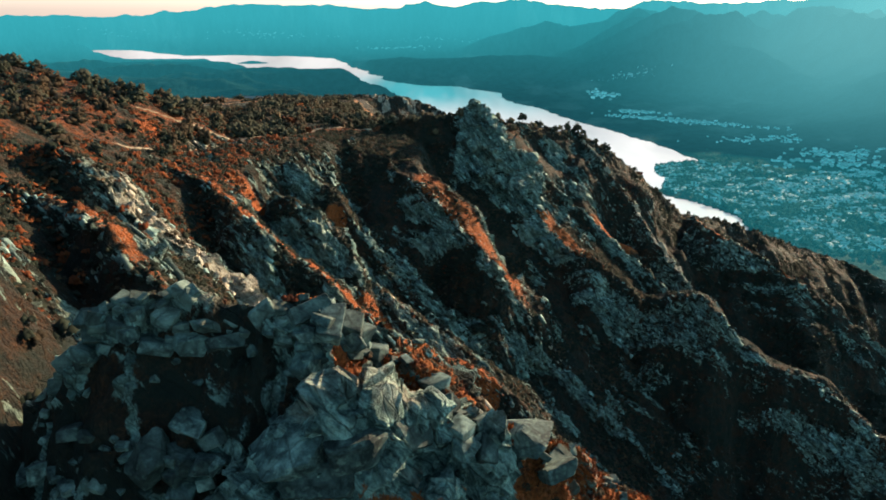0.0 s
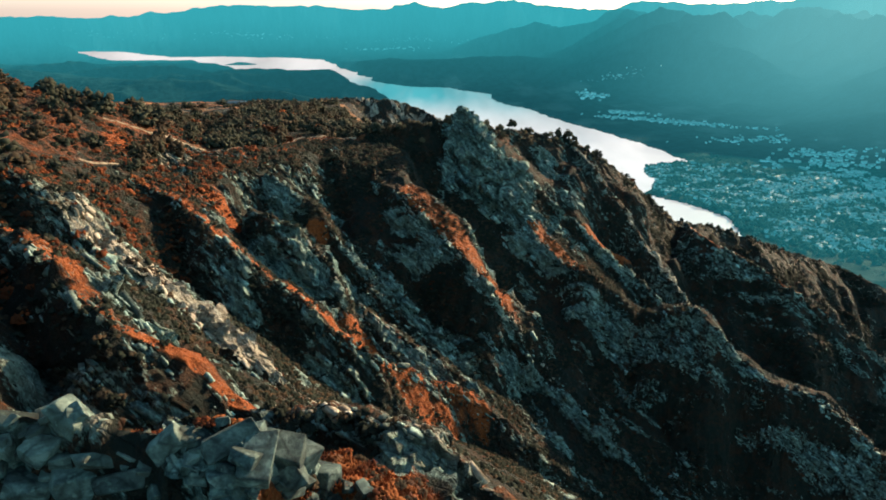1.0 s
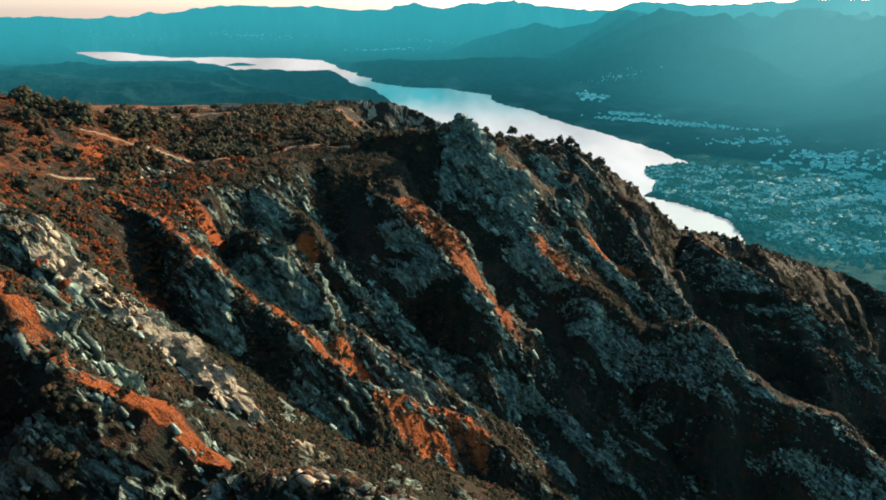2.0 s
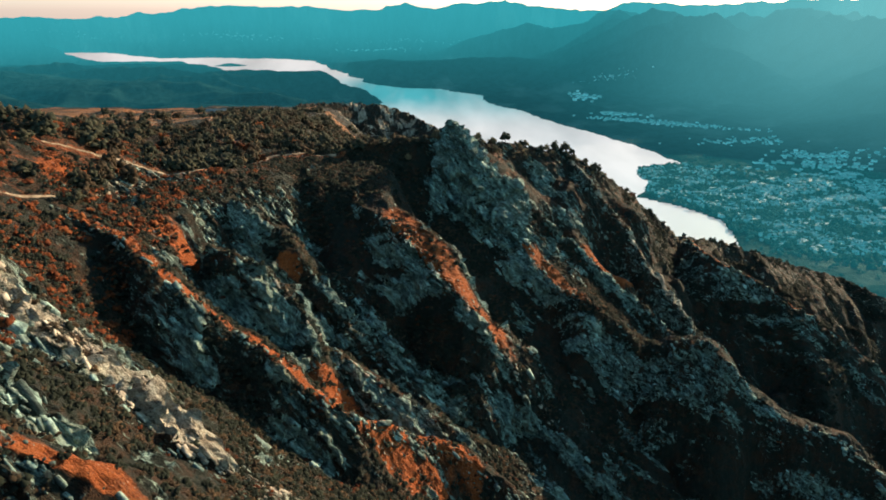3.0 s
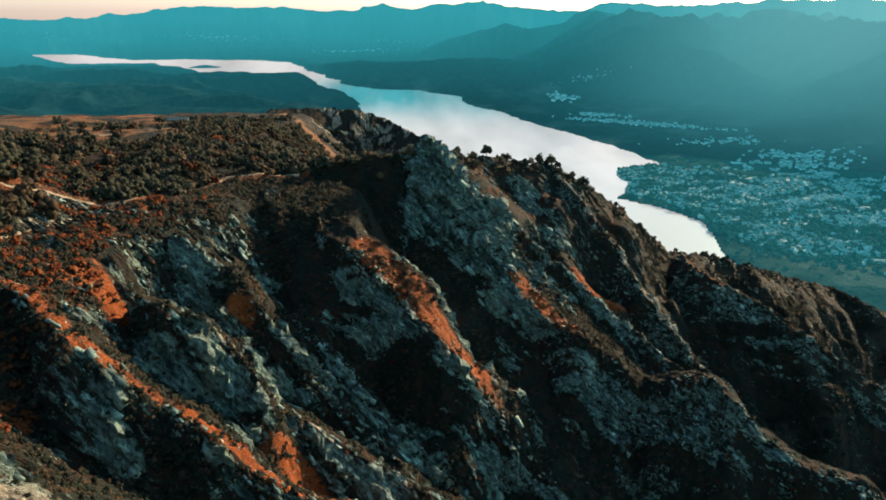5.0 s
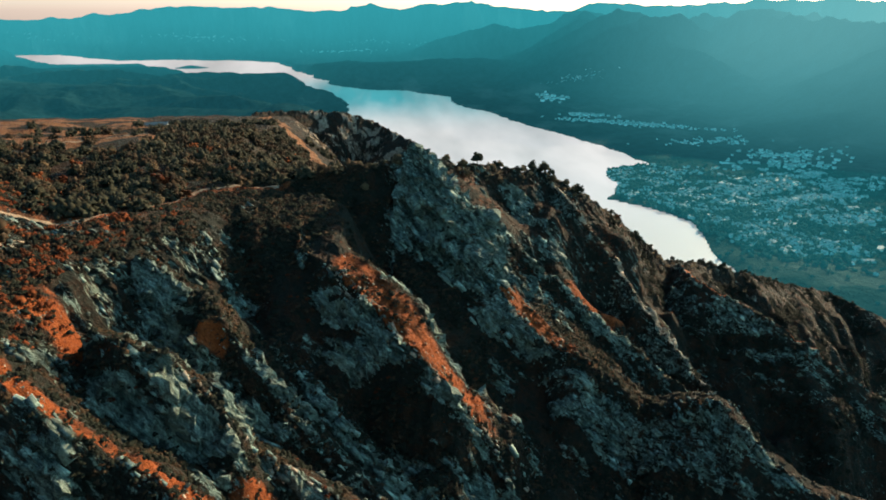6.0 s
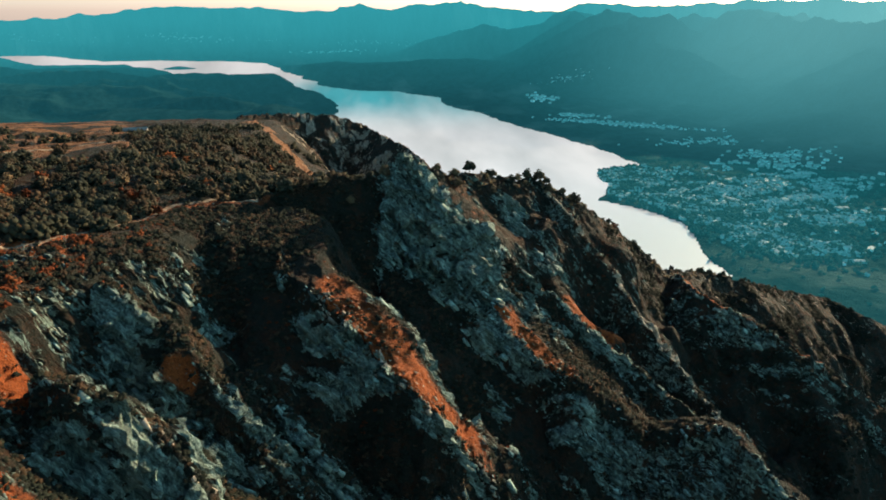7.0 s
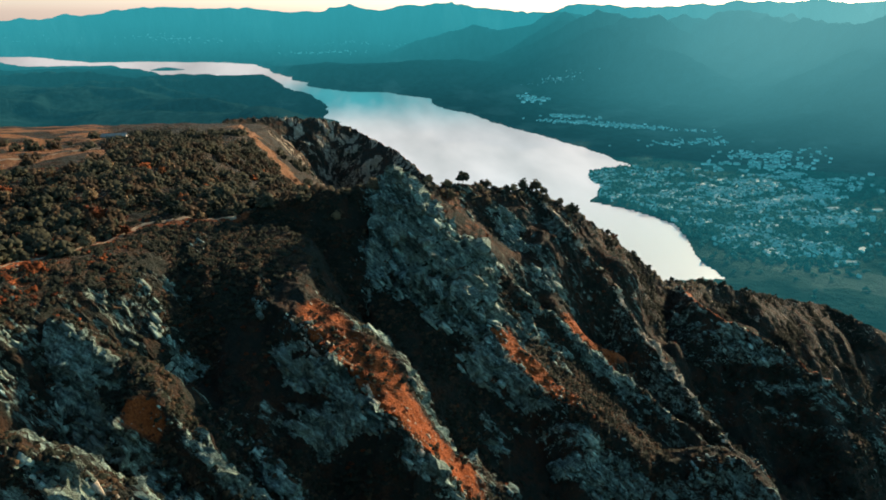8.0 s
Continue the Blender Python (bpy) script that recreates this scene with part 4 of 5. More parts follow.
def tree_meshes(rng, height, leaf, leaves):
    """Trunk with limbs, and a crown of loose leaf clumps in uneven masses."""
    wood = bmesh.new()
    lean = Vector((rng.uniform(-0.08, 0.08), rng.uniform(-0.08, 0.08), 0)) * height
    fork = Vector((0, 0, height * 0.2)) + lean * 0.4
    r = 0.028 * height
    limb(wood, (0, 0, -0.6), fork, r, r * 0.7)
    limb(wood, fork, Vector((0, 0, height * 0.85)) + lean, r * 0.7, r * 0.15)
    masses = [(Vector((0, 0, height * 0.7)) + lean, height * 0.26), (Vector((0, 0, height * 0.45)) + lean, height * 0.3), (Vector((0, 0, height * 0.58)) + lean, height * 0.3)]
    for k in range(rng.randint(5, 7)):
        a = k * 2.4 + rng.uniform(-0.4, 0.4)
        foot = Vector((0, 0, 0)).lerp(fork, rng.uniform(0.75, 1.0)) + Vector((0, 0, height * rng.uniform(0, 0.2)))
        tip = foot + Vector((math.cos(a), math.sin(a), rng.uniform(0.4, 1.0))) * height * rng.uniform(0.16, 0.28)
        limb(wood, foot, tip, r * 0.42, r * 0.1, 5)
        masses.append((tip, height * rng.uniform(0.16, 0.24)))
    crown = bmesh.new()
    for c, s in masses:
        for _ in range(3):
            lump(crown, c + Vector((rng.gauss(0, 0.5), rng.gauss(0, 0.5), rng.gauss(0, 0.4))) * s, s * rng.uniform(0.4, 0.62), rng)
    for _ in range(leaves):
        c, s = rng.choice(masses)
        v = Vector((rng.gauss(0, 1), rng.gauss(0, 1), rng.gauss(0, 0.8))).normalized() * s * rng.uniform(0.35, 1.1)
        clump(crown, c + v, height * rng.uniform(0.04, 0.085), rng)
    out = []
    for name, bm, mat in (("trunk", wood, BARK), ("crown", crown, leaf)):
        me = bpy.data.meshes.new(name)
        bm.to_mesh(me)
        bm.free()
        me.materials.append(mat)
        out.append(me)
    return out


def lump(bm, c, s, rng):
    """A rough, uneven mass of foliage."""
    turn = Euler((rng.uniform(0, 6.28), rng.uniform(0, 6.28), 0)).to_matrix()
    done = bmesh.ops.create_icosphere(bm, subdivisions=1, radius=1.0)
    for v in done["verts"]:
        p = turn @ v.co
        v.co = c + Vector((p.x, p.y, p.z * 0.85)) * s * rng.uniform(0.72, 1.25)


def clump(bm, c, s, rng):
    """A few leaves as one bent, four-sided tuft."""
    top = bm.verts.new(c + Vector((rng.uniform(-0.5, 0.5), rng.uniform(-0.5, 0.5), 1.0)) * s)
    ring = []
    a0 = rng.uniform(0, 6.28)
    for k in range(4):
        a = a0 + k * 1.57 + rng.uniform(-0.4, 0.4)
        ring.append(bm.verts.new(c + Vector((math.cos(a), math.sin(a), rng.uniform(-0.5, 0.4))) * s))
    for k in range(4):
        bm.faces.new((top, ring[k], ring[(k + 1) % 4]))


rng = random.Random(21)
KINDS = []
for leaf, label in ((LEAF_DARK, "small dark olive tree with a rounded crown"), (LEAF_CREST, "small brown autumn tree with thinning leaves"), (LEAF_RUST, "small rust-red autumn tree on the slope")):
    for _ in range(3):
        KINDS.append((tree_meshes(rng, 5.0, leaf, 260), label))


def plant(kind, x, y, z, height, rng, group):
    (trunk, crown), label = kind
    t = thing("tree", label, "tree", group, at=(x, y, z))
    t.rotation_euler = (0, 0, rng.uniform(0, 6.28))
    k = height / 5.0
    t.scale = (k * rng.uniform(0.9, 1.2), k * rng.uniform(0.9, 1.2), k)
    part("trunk", trunk, None, t)
    part("crown", crown, None, t)
    return t


# single trees along the crest
CREST_TREES = [(9, 343, 5.5, 4), (48, 389, 6.0, 0), (60, 396, 4.5, 3), (78, 404, 6.0, 1), (85, 406, 6.5, 3), (89, 407, 4.5, 0), (98, 409, 4.0, 4), (69, 399, 4.0, 1), (40, 381, 3.5, 4), (110, 414, 4.0, 3),
               (122, 424, 4.0, 4), (135, 431, 4.5, 6), (150, 438, 4.0, 3), (-4, 335, 4.0, 3), (-14, 326, 4.0, 1), (24, 362, 3.5, 3)]
for x, y, h, k in CREST_TREES:
    plant(KINDS[k], x, y, float(ground_z(x, y)[0]) - 0.1, h, rng, "trees along the ridge")

line = np.array(RIBS["main"][0][:10], float)
length = np.concatenate([[0], np.cumsum(np.hypot(*np.diff(line[:, :2], axis=0).T))])
for _ in range(42):
    u = rng.uniform(0, length[-1])
    x, y = float(np.interp(u, length, line[:, 0])) + rng.gauss(0, 2.5), float(np.interp(u, length, line[:, 1])) + rng.gauss(0.5, 2.5)
    plant(KINDS[rng.choice((0, 1, 2, 3, 4, 5))], x, y, float(ground_z(x, y)[0]) - 0.1, rng.uniform(2.2, 5.0), rng, "trees along the ridge")

# the wood on the plateau
spots = []
while len(spots) < 230:
    x, y = rng.uniform(-230, -20), rng.uniform(292, 420)
    e = float(np.interp(y, EDGE_Y, EDGE_X))
    if x > e - 2 or (x < -120 and y > 400):
        continue
    spots.append((x, y))
for x, y in spots:
    k = rng.choice((0, 1, 2, 0, 1, 3, 4, 5, 3, 6))
    plant(KINDS[k], x, y, float(ground_z(x, y)[0]) - 0.1, rng.uniform(3.2, 6.2), rng, "wood on the plateau")


def scatter(name, label, category, spots, material, seed, leaves=14, flat=0.7, lumps=0):
    """Many bushes as one mesh: each a heap of leaf clumps."""
    rng = random.Random(seed)
    forms = []
    for _ in range(6):
        bm = bmesh.new()
        for _ in range(lumps):
            v = Vector((rng.gauss(0, 1), rng.gauss(0, 1), abs(rng.gauss(0, 0.9)))).normalized() * rng.uniform(0.3, 0.72)
            lump(bm, Vector((v.x, v.y, v.z * flat)), rng.uniform(0.24, 0.42), rng)
        for _ in range(leaves):
            v = Vector((rng.gauss(0, 1), rng.gauss(0, 1), abs(rng.gauss(0, 1)))).normalized() * rng.uniform(0.55, 1.0)
            clump(bm, Vector((v.x, v.y, v.z * flat)), rng.uniform(1.0, 1.9) / math.sqrt(leaves), rng)
        bm.verts.index_update()
        forms.append((np.array([v.co[:] for v in bm.verts]), np.array([[v.index for v in f.verts] for f in bm.faces])))
        bm.free()
    rs = np.random.RandomState(seed)
    spots = np.asarray(spots)
    n = len(spots)
    a, size, tall = rs.uniform(0, 6.28, n), spots[:, 3], rs.uniform(0.7, 1.2, n)
    c, d = np.cos(a) * size, np.sin(a) * size

    def place(v, i):
        x = spots[i, 0, None] + c[i, None] * v[:, 0] - d[i, None] * v[:, 1]
        y = spots[i, 1, None] + d[i, None] * v[:, 0] + c[i, None] * v[:, 1]
        return np.stack([x, y, spots[i, 2, None] + (size * tall)[i, None] * v[:, 2]], -1)

    me = spread(name, forms, rs.randint(0, 6, n), place)
    me.materials.append(material)
    return tagged(new(name, me), label, category, kind="stuff")


def spots_where(n, box, rule, sizes, seed):
    """Random places in a box of the plan that suit a rule."""
    r = np.random.RandomState(seed)
    x, y = r.uniform(box[0], box[1], n), r.uniform(box[2], box[3], n)
    ok = r.rand(n) < rule(x, y)
    x, y = x[ok], y[ok]
    size = r.uniform(sizes[0], sizes[1], len(x))
    return np.stack([x, y, ground_z(x, y) - 0.15, size], -1)


def edge_d(x, y):
    return x - np.interp(y, EDGE_Y, EDGE_X)


def off_path(x, y):
    return smooth(2, 4.5, crest(x, y, PATH_LINE)[0])


def rule_wood(x, y):
    d2, _, _ = crest(x, y, RIBS["meadow_edge"][0])
    return off_path(x, y) * smooth(7, 14, d2) * (edge_d(x, y) < -2) * smooth(-0.6, -0.1, fbm(x / 22, y / 22, 3, 301)) * (0.35 + 0.65 * smooth(265, 295, y)) * (1 - 0.93 * smooth(415, 440, y) * smooth(-95, -125, x + 0.4 * (y - 430)))


def rule_crest(x, y):
    d, _, _ = crest(x, y, RIBS["main"][0])
    return smooth(9, 2, d) * smooth(-0.5, 0.3, fbm(x / 9, y / 9, 3, 331)) * smooth(260, 150, x)


def rule_flank(x, y):
    return (edge_d(x, y) > -6) * smooth(-0.1, 0.5, fbm(x / 14, y / 14, 3, 311)) * (1 - 0.7 * at_grid(stony, x, y)) * (1 - 0.6 * at_grid(grass, x, y))


def rule_heath(x, y):
    return off_path(x, y) * (1 - 0.8 * at_grid(scree, x, y)) * (1 - 0.8 * at_grid(pale, x, y)) * smooth(-0.6, 0.1, fbm(x / 14, y / 14, 3, 312)) * (1 - 0.8 * at_grid(stony, x, y)) * (1 - 0.85 * at_grid(grass, x, y))


def rule_rust(x, y):
    return smooth(0.0, 0.5, fbm(x / 16, y / 16, 3, 321)) * (1 - at_grid(stony, x, y)) * (0.35 + 0.65 * at_grid(grass, x, y))


scatter("woodland", "dense dull brown autumn woodland on the plateau", "woodland", spots_where(2500, (-300, 0, 130, 560), rule_wood, (1.7, 4.0), 1), LEAF_BROWN, 31, 26, 1.35, 9)
scatter("dark_woodland", "dark olive thicket among the autumn trees", "woodland", spots_where(4200, (-300, 0, 130, 620), rule_wood, (1.6, 4.4), 2), LEAF_DARK, 32, 26, 1.35, 9)
scatter("rust_woodland", "scattered rust-coloured autumn trees in the wood", "woodland", spots_where(320, (-300, 0, 130, 560), rule_wood, (1.2, 2.6), 6), LEAF_RUST, 36, 26, 1.3, 9)
scatter("bushes", "low dark bushes on the steep slope", "bushes", spots_where(24000, (-130, 440, 40, 620), rule_flank, (0.5, 1.5), 3), LEAF_DARK, 33, 9)
scatter("ridge_bushes", "dark trees and bushes on the far end of the ridge", "bushes", spots_where(22000, (125, 440, 300, 600), rule_flank, (0.8, 2.1), 16), LEAF_DARK, 48, 14, 1.1)
scatter("slope_bushes", "dark heather and low bushes between the ribs", "bushes", spots_where(46000, (-125, 120, 70, 350), rule_heath, (0.35, 1.2), 10), LEAF_DARK, 43, 8)
scatter("heath", "brown heath and withered fern between the ribs", "bushes", spots_where(26000, (-125, 120, 70, 350), rule_heath, (0.3, 1.0), 14), LEAF_BROWN, 46, 8)
scatter("rust_heath", "rust-coloured fern and dwarf bushes on the sunny slopes", "bushes", spots_where(4200, (-130, -70, 60, 285), rule_heath, (0.3, 1.5), 15), LEAF_RUST, 47, 9)
scatter("brown_bushes", "brown withered bushes on the steep slope", "bushes", spots_where(16000, (-130, 440, 40, 620), rule_flank, (0.4, 1.3), 4), LEAF_BROWN, 34, 9)
scatter("rust_bushes", "rust-red bushes and bracken on the slope", "bushes", spots_where(14000, (-160, 180, 40, 430), rule_rust, (0.35, 1.0), 5), LEAF_RUST, 35, 12)
scatter("crest_bushes", "brown bushes along the mountain crest", "bushes", spots_where(26000, (-45, 430, 300, 600), rule_crest, (0.5, 1.5), 7), LEAF_CREST, 37, 16, 1.1)


# rust grass in tufts between the stones of the outcrop
def make_tufts():
    rng = random.Random(77)
    vs, fs = [], []
    while len(fs) < 30000:
        x, y = rng.uniform(-30, 22), rng.uniform(36, 58)
        i, j = int((x - OX[0]) / 0.2), int((y - OY[0]) / 0.2)
        if omask[i, j] > 0.45 or lush[i, j] < 0.4 or oz[i, j] < 545:
            continue
        c = Vector(ov[i, j])
        for _ in range(6):
            a, h = rng.uniform(0, 6.28), rng.uniform(0.25, 0.6)
            side = Vector((math.cos(a), math.sin(a), 0))
            tip = c + Vector((rng.uniform(-0.3, 0.3), rng.uniform(-0.3, 0.3), h))
            n = len(vs)
            vs += [c + side * 0.06, c - side * 0.06, tip]
            fs.append((n, n + 1, n + 2))
    me = bpy.data.meshes.new("grass_tufts")
    me.from_pydata(vs, [], fs)
    me.materials.append(LEAF_RUST)
    return tagged(new("grass_tufts", me), "rust-orange dry grass tufts between the boulders", "grass", kind="stuff")


make_tufts()


def outcrop_spots(n, seed, least, most):
    r = np.random.RandomState(seed)
    i, j = r.randint(120, 380, n), r.randint(85, 200, n)
    ok = (omask[i, j] < 0.5) & (lush[i, j] > 0.4) & (oz[i, j] > 550)
    p = ov[i[ok], j[ok]]
    return np.concatenate([p, r.uniform(least, most, (len(p), 1))], 1)


scatter("outcrop_bushes", "rust-coloured dwarf bushes among the boulders", "bushes", outcrop_spots(1300, 12, 0.25, 0.7), LEAF_RUST, 44, 22, 0.8)
scatter("outcrop_heather", "brown heather clumps among the boulders", "bushes", outcrop_spots(500, 13, 0.25, 0.8), LEAF_BROWN, 45, 22, 0.7)


def rule_scrub(x, y):
    return off_path(x, y) * (1 - 0.8 * at_grid(scree, x, y)) * (edge_d(x, y) < 8) * smooth(-0.3, 0.3, fbm(x / 10, y / 10, 3, 341))


scatter("scrub", "dark heath scrub on the stony plateau edge", "bushes", spots_where(5200, (-220, -40, 110, 300), rule_scrub, (0.5, 1.5), 8), LEAF_DARK, 38, 12, 0.9)
scatter("rust_scrub", "orange bracken and low bushes by the path", "bushes", spots_where(1500, (-200, -40, 110, 300), rule_scrub, (0.6, 1.7), 9), LEAF_RUST, 39, 12, 0.8)


# ---- paths and the barn on the plateau ----
def make_plain(name, a, b, scale=1.0, rough=0.9):
    m = Mat(name, rough, 0.2)
    m.colour(m.ramp(m.noise(m.mapped(1, 1, 1), scale, 5, 0.6), (0.35, a), (0.65, b)))
    return m.m


DIRT = make_plain("trodden_earth", (0.16, 0.11, 0.07), (0.34, 0.26, 0.18), 0.8)
PLASTER = make_plain("old_plaster", (0.35, 0.33, 0.28), (0.55, 0.52, 0.46), 0.6)
STONE_ROOF = make_plain("stone_roof", (0.2, 0.2, 0.19), (0.36, 0.35, 0.32), 1.5)


def ribbon(name, points, width, label, material):
    """A strip of bare earth laid over the ground."""
    p = np.array(points, float)
    seg = np.concatenate([[0], np.cumsum(np.hypot(*np.diff(p, axis=0).T))])
    s = np.arange(0, seg[-1], 0.8)
    x, y = np.interp(s, seg, p[:, 0]), np.interp(s, seg, p[:, 1])
    x, y = x + 0.7 * vnoise(s / 7, s * 0, None, 401), y + 0.7 * vnoise(s / 7, s * 0 + 5, None, 402)
    tx, ty = np.gradient(x), np.gradient(y)
    q = np.hypot(tx, ty)
    rows = []
    for k in np.linspace(-0.5, 0.5, 5):
        w = width * (1 + 0.3 * vnoise(s / 3, s * 0, None, 403)) * k
        u, v = x - ty / q * w, y + tx / q * w
        rows.append(np.stack([u, v, ground_z(u, v) + 0.14 - 0.5 * abs(k) ** 3], -1))
    rows = np.stack(rows, 1)
    me, _ = sheet(name, rows.reshape(-1, 3), len(s), 5, material, None, True)
    return tagged(new(name, me), label, "path", kind="structure")


ribbon("path_1", [p[:2] for p in PATH_LINE], 1.2, "narrow trodden footpath along the edge of the plateau", DIRT)
ribbon("path_2", [(-104, 200), (-93, 222), (-90, 246), (-80, 272)], 1.0, "narrow trodden footpath over stony ground", DIRT)
ribbon("path_3", [(-330, 452), (-260, 447), (-200, 452), (-170, 470), (-135, 520), (-110, 600), (-105, 690)], 3.0, "pale dirt road across the mountain meadow", DIRT)


def barn(x, y, length, depth, height, turn):
    """A long low stone barn: walls with openings set in, gabled roof."""
    z = float(ground_z(x, y)[0]) - 0.4
    b = thing("barn", "long low pale stone barn on the meadow", "barn", at=(x, y, z))
    b.rotation_euler = (0, 0, radians(turn))
    l, d = length / 2, depth / 2
    bm = bmesh.new()
    foot = [bm.verts.new(p) for p in ((-l, -d, 0), (l, -d, 0), (l, d, 0), (-l, d, 0))]
    eave = [bm.verts.new(p) for p in ((-l, -d, height), (l, -d, height), (l, d, height), (-l, d, height))]
    ends = [bm.verts.new((-l, 0, height + d * 0.6)), bm.verts.new((l, 0, height + d * 0.6))]
    for k in range(4):
        bm.faces.new((foot[k], foot[(k + 1) % 4], eave[(k + 1) % 4], eave[k]))
    bm.faces.new((eave[3], eave[0], ends[0]))
    bm.faces.new((eave[1], eave[2], ends[1]))
    part("wall", bm, PLASTER, b)
    bm = bmesh.new()
    o = 0.4
    for low in (0.0, 0.18):
        v = [bm.verts.new(p) for p in ((-l - o, -d - o, height - 0.24 + low), (l + o, -d - o, height - 0.24 + low), (l + o, 0, height + d * 0.6 + low), (-l - o, 0, height + d * 0.6 + low),
                                       (l + o, d + o, height - 0.24 + low), (-l - o, d + o, height - 0.24 + low))]
        bm.faces.new((v[0], v[1], v[2], v[3]))
        bm.faces.new((v[3], v[2], v[4], v[5]))
    part("roof", bm, STONE_ROOF, b)
    for name, x, w, low, high in (("door", -l * 0.3, 2.2, 0.2, 2.5), ("window", l * 0.25, 1.1, 1.2, 2.1), ("window", l * 0.65, 1.1, 1.2, 2.1)):
        bm = bmesh.new()
        bmesh.ops.create_cube(bm, size=1.0, matrix=Matrix.Translation((x, -d, (low + high) / 2)) @ Matrix.Diagonal((w, 0.12, high - low, 1)))
        part(name, bm, BARK, b)
    return b


barn(-171, 590, 16, 5, 2.6, 8)


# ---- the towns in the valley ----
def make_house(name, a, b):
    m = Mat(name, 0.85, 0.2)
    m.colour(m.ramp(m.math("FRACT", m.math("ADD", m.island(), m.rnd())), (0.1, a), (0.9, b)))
    # houses give no light: this teal glow is painted haze
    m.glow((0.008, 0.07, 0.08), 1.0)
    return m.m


# wall and roof colours are cooled to go with the painted haze
WALLS = make_house("hazy_house_walls", (0.14, 0.22, 0.23), (0.42, 0.6, 0.62))
FAR_WALLS = make_house("hazy_distant_houses", (0.03, 0.06, 0.06), (0.1, 0.16, 0.16))
# far houses take a stronger haze glow
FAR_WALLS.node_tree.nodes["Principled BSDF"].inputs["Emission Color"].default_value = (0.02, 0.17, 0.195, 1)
ROOFS = make_house("hazy_house_roofs", (0.07, 0.11, 0.11), (0.2, 0.25, 0.25))


def house_mesh(l, d, h, rise):
    """Walls, and a roof with eaves, of a gabled house."""
    l, d = l / 2, d / 2
    wall = ([(-l, -d, -3), (l, -d, -3), (l, d, -3), (-l, d, -3), (-l, -d, h), (l, -d, h), (l, d, h), (-l, d, h), (-l, 0, h + rise), (l, 0, h + rise)],
            [(0, 1, 5, 4), (1, 2, 6, 9, 5), (2, 3, 7, 6), (3, 0, 4, 8, 7)])
    o, t = 0.6, 0.35
    roof = ([(-l - o, -d - o, h - 0.3), (l + o, -d - o, h - 0.3), (l + o, 0, h + rise), (-l - o, 0, h + rise), (l + o, d + o, h - 0.3), (-l - o, d + o, h - 0.3),
             (-l - o, -d - o, h - 0.3 + t), (l + o, -d - o, h - 0.3 + t), (l + o, 0, h + rise + t), (-l - o, 0, h + rise + t), (l + o, d + o, h - 0.3 + t), (-l - o, d + o, h - 0.3 + t)],
            [(6, 7, 8, 9), (9, 8, 10, 11), (0, 3, 2, 1), (3, 5, 4, 2), (0, 1, 7, 6), (5, 11, 10, 4), (1, 2, 8, 7), (2, 4, 10, 8), (0, 6, 9, 3), (3, 9, 11, 5)])
    return wall, roof


# clusters: middle, spread along and across, turn, number of houses, size
TOWNS = [
    (1000, 2280, 170, 200, 10, 900, 0.75), (930, 2420, 70, 90, 0, 330, 0.75), (1090, 2080, 120, 120, -20, 480, 0.75), (1010, 1860, 60, 130, 10, 260, 0.75),
]
TOWNS += [
    (1240, 2180, 120, 40, 10, 200, 0.9), (1470, 2330, 160, 50, 25, 420, 0.9), (1620, 2210, 130, 60, 10, 300, 0.9), (1250, 1990, 180, 40, 0, 330, 0.9),
    (1180, 1780, 130, 110, 20, 420, 0.8), (1060, 1700, 60, 90, 10, 200, 0.8), (1340, 1850, 120, 60, 0, 280, 0.85), (1150, 1620, 90, 60, 0, 200, 0.8), (1400, 2080, 130, 30, 0, 200, 1.0),
    (1330, 3600, 280, 45, -35, 300, 0.75), (1180, 3950, 120, 40, -30, 60, 1.0), (1500, 3050, 160, 70, 0, 90, 0.7), (1760, 2750, 160, 70, 10, 160, 0.75), (1560, 2560, 150, 60, 0, 140, 0.9),
]
TOWNS += [
    (1500, 5300, 160, 80, 0, 55, 0.6), (-300, 11000, 500, 160, 0, 30, 0.9), (-2600, 11200, 900, 300, 0, 45, 0.9), (-5600, 11300, 700, 300, 0, 30, 0.9),
    (1150, 4700, 60, 150, 0, 40, 1.5), (-700, 9900, 400, 160, 0, 40, 1.2), (-3200, 11300, 500, 160, 0, 30, 1.2), (900, 10800, 300, 120, 0, 25, 1.2),
]
forms = [house_mesh(l, d, h, r) for l, d, h, r in ((12, 9, 6, 3), (15, 10, 8, 3), (10, 9, 6, 2.5), (22, 12, 9, 3.5), (40, 18, 7, 2.5), (14, 9, 5, 3))]
rs = np.random.RandomState(5)
rest = {"wall": ([], [], 0), "roof": ([], [], 0)}
near_meshes = []
for wall, roof in forms:
    pair = []
    for (v, f), mat, name in ((wall, WALLS, "wall"), (roof, ROOFS, "roof")):
        me = bpy.data.meshes.new(name)
        me.from_pydata(v, [], f)
        me.materials.append(mat)
        pair.append(me)
    near_meshes.append(pair)
made = 0
bulk_v, bulk_f, bulk_n = {k: [] for k in "wrfg"}, {k: [] for k in "wrfg"}, {k: 0 for k in "wrfg"}
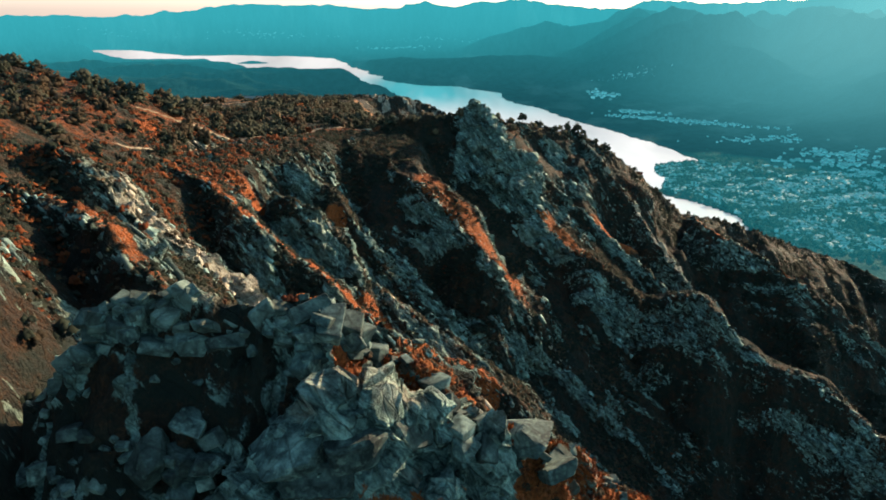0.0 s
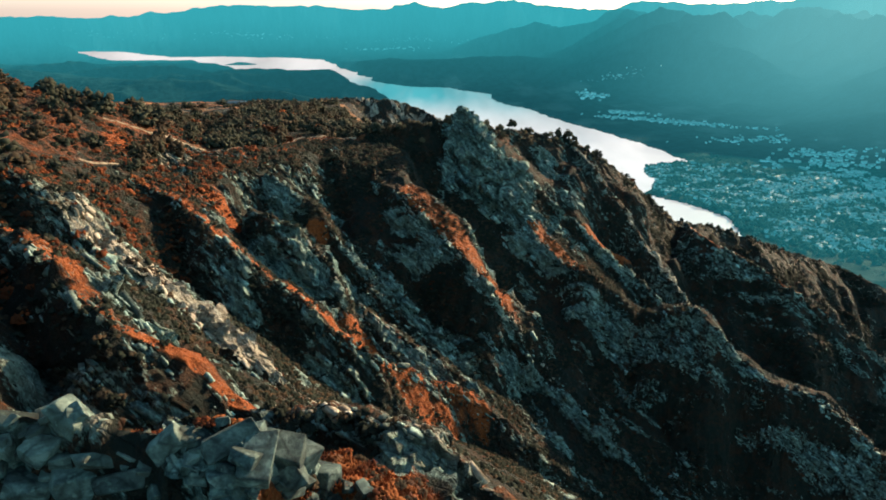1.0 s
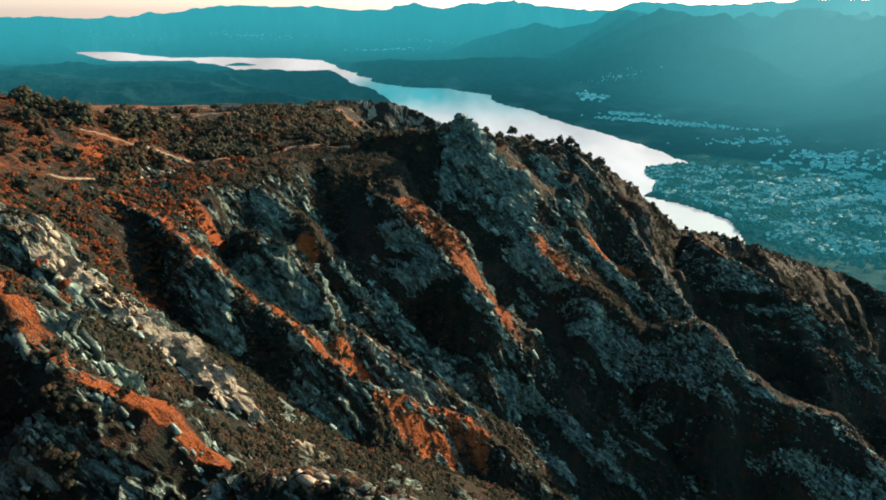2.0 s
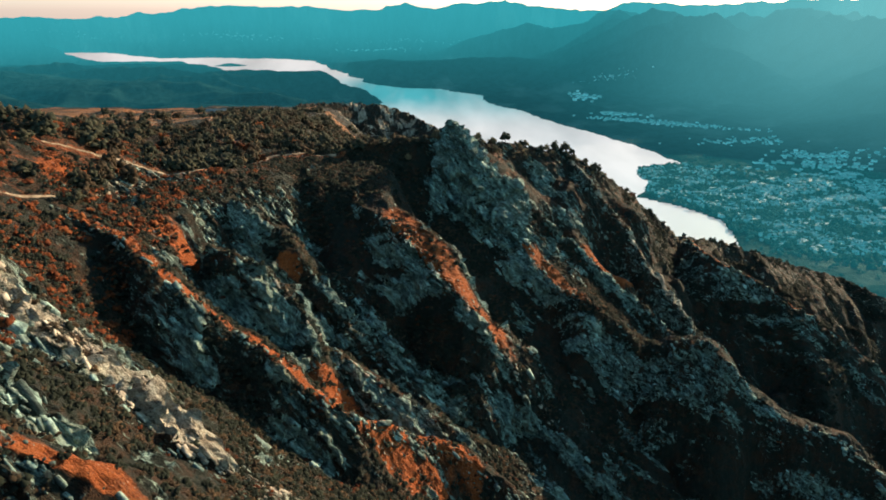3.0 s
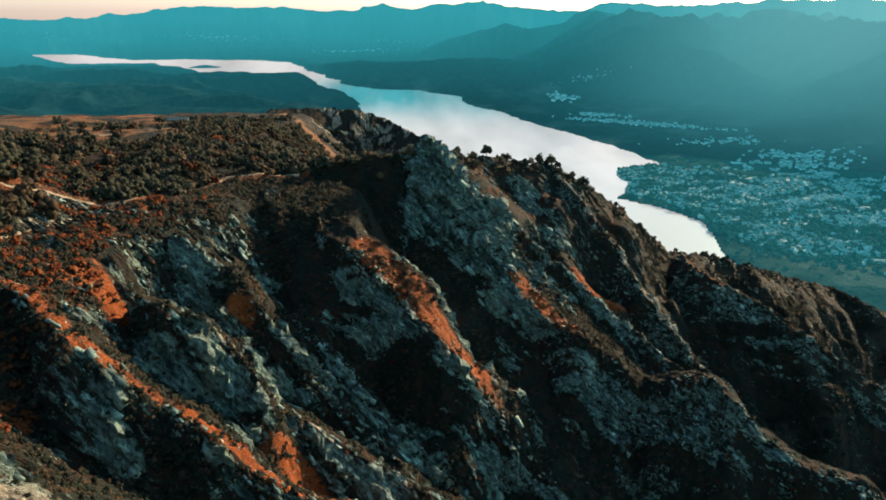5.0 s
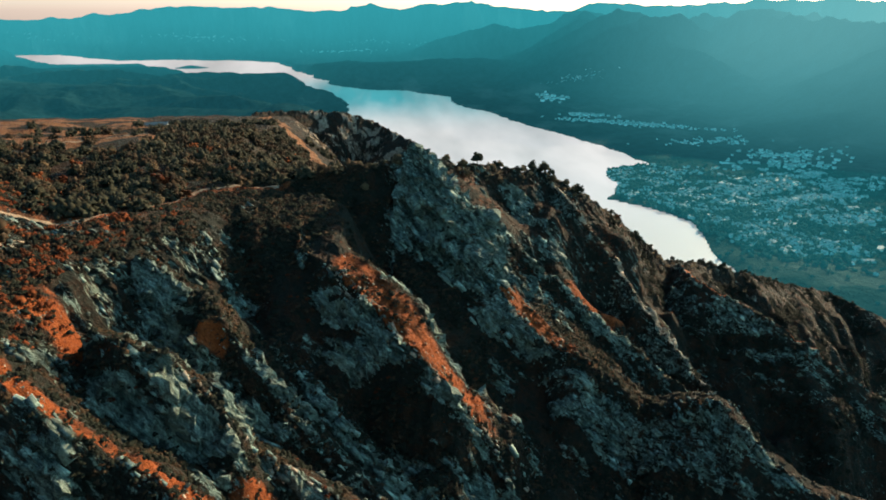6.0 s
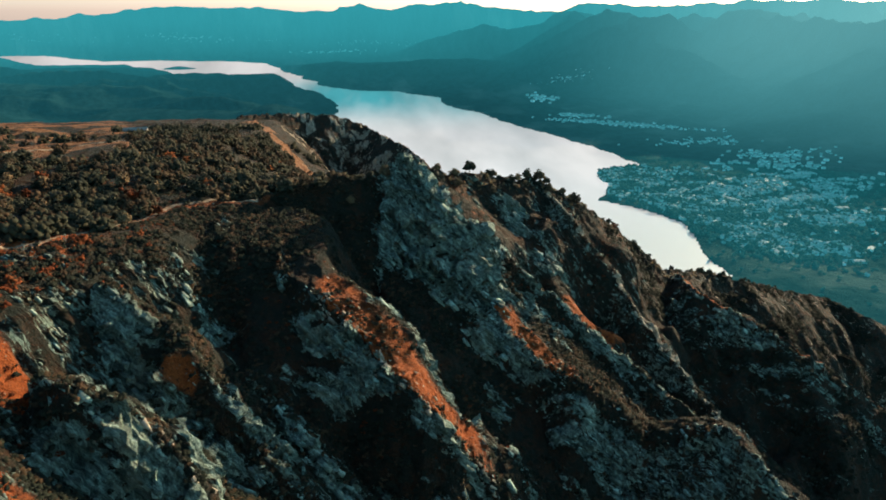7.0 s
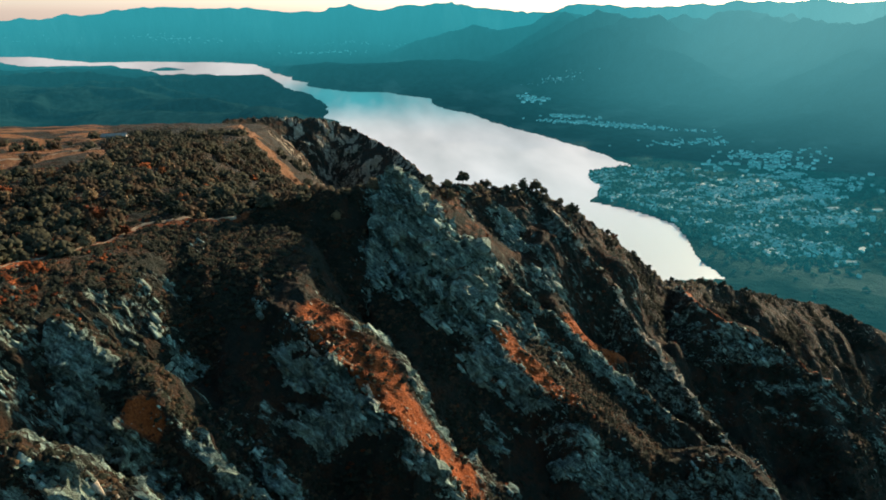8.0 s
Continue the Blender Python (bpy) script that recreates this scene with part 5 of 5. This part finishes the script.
for cx, cy, sa, sb, turn, n, big in TOWNS:
    a, b = rs.normal(0, sa * 0.75, n), rs.normal(0, sb * 0.75, n)
    c, s = math.cos(radians(turn)), math.sin(radians(turn))
    hx_, hy_ = cx + a * c - b * s, cy + a * s + b * c
    hz_, _ = valley(hx_, hy_)
    wet = (lake_side(hx_, hy_) < 12) | ((fbm(hx_ / 75, hy_ / 45, 3, 501) < -0.45 + 0.4 * rs.rand(n)) & (hy_ < 3000))
    for x, y, z, w in zip(hx_, hy_, hz_, wet):
        if w or z < 1:
            continue
        k = rs.choice(6, p=(0.3, 0.22, 0.2, 0.13, 0.05, 0.1))
        rot = radians(turn + rs.choice((0, 90)) + rs.normal(0, 12))
        if made < 240 and big <= 0.8 and rs.rand() < 0.15:
            h = thing("house", "small pale house with a gabled grey roof", "house", "houses of the lakeside town", at=(x, y, z))
            h.rotation_euler = (0, 0, rot)
            h.scale = (big, big, big)
            part("wall", near_meshes[k][0], None, h)
            part("roof", near_meshes[k][1], None, h)
            made += 1
            continue
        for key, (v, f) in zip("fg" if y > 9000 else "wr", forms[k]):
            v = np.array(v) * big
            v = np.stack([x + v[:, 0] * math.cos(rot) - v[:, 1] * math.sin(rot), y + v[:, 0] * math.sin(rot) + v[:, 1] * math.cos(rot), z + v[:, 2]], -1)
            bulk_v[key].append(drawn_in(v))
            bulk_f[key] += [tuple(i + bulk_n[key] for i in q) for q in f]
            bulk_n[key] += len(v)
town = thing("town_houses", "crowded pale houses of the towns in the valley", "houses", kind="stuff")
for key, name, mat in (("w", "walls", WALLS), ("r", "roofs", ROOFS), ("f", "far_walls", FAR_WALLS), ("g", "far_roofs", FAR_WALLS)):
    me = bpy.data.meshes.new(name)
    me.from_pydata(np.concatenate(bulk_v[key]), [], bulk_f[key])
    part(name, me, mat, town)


# trees among the houses
tree_spots = []
for cx, cy, sa, sb, turn, n, big in TOWNS[:13]:
    k = n * 2
    a, b = rs.normal(0, sa * 1.1, k), rs.normal(0, sb * 1.2, k)
    c, s = math.cos(radians(turn)), math.sin(radians(turn))
    tx_, ty_ = cx + a * c - b * s, cy + a * s + b * c
    tz_, _ = valley(tx_, ty_)
    dry = (lake_side(tx_, ty_) > 8) & (tz_ > 1)
    tree_spots.append(np.stack([tx_, ty_, tz_, rs.uniform(4, 9, k)], -1)[dry])


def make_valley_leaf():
    m = Mat("hazy_valley_leaves", 1.0, 0.0)
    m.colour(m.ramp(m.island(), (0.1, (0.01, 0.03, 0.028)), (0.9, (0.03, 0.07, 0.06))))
    # the air in front of the trees, painted as a teal glow
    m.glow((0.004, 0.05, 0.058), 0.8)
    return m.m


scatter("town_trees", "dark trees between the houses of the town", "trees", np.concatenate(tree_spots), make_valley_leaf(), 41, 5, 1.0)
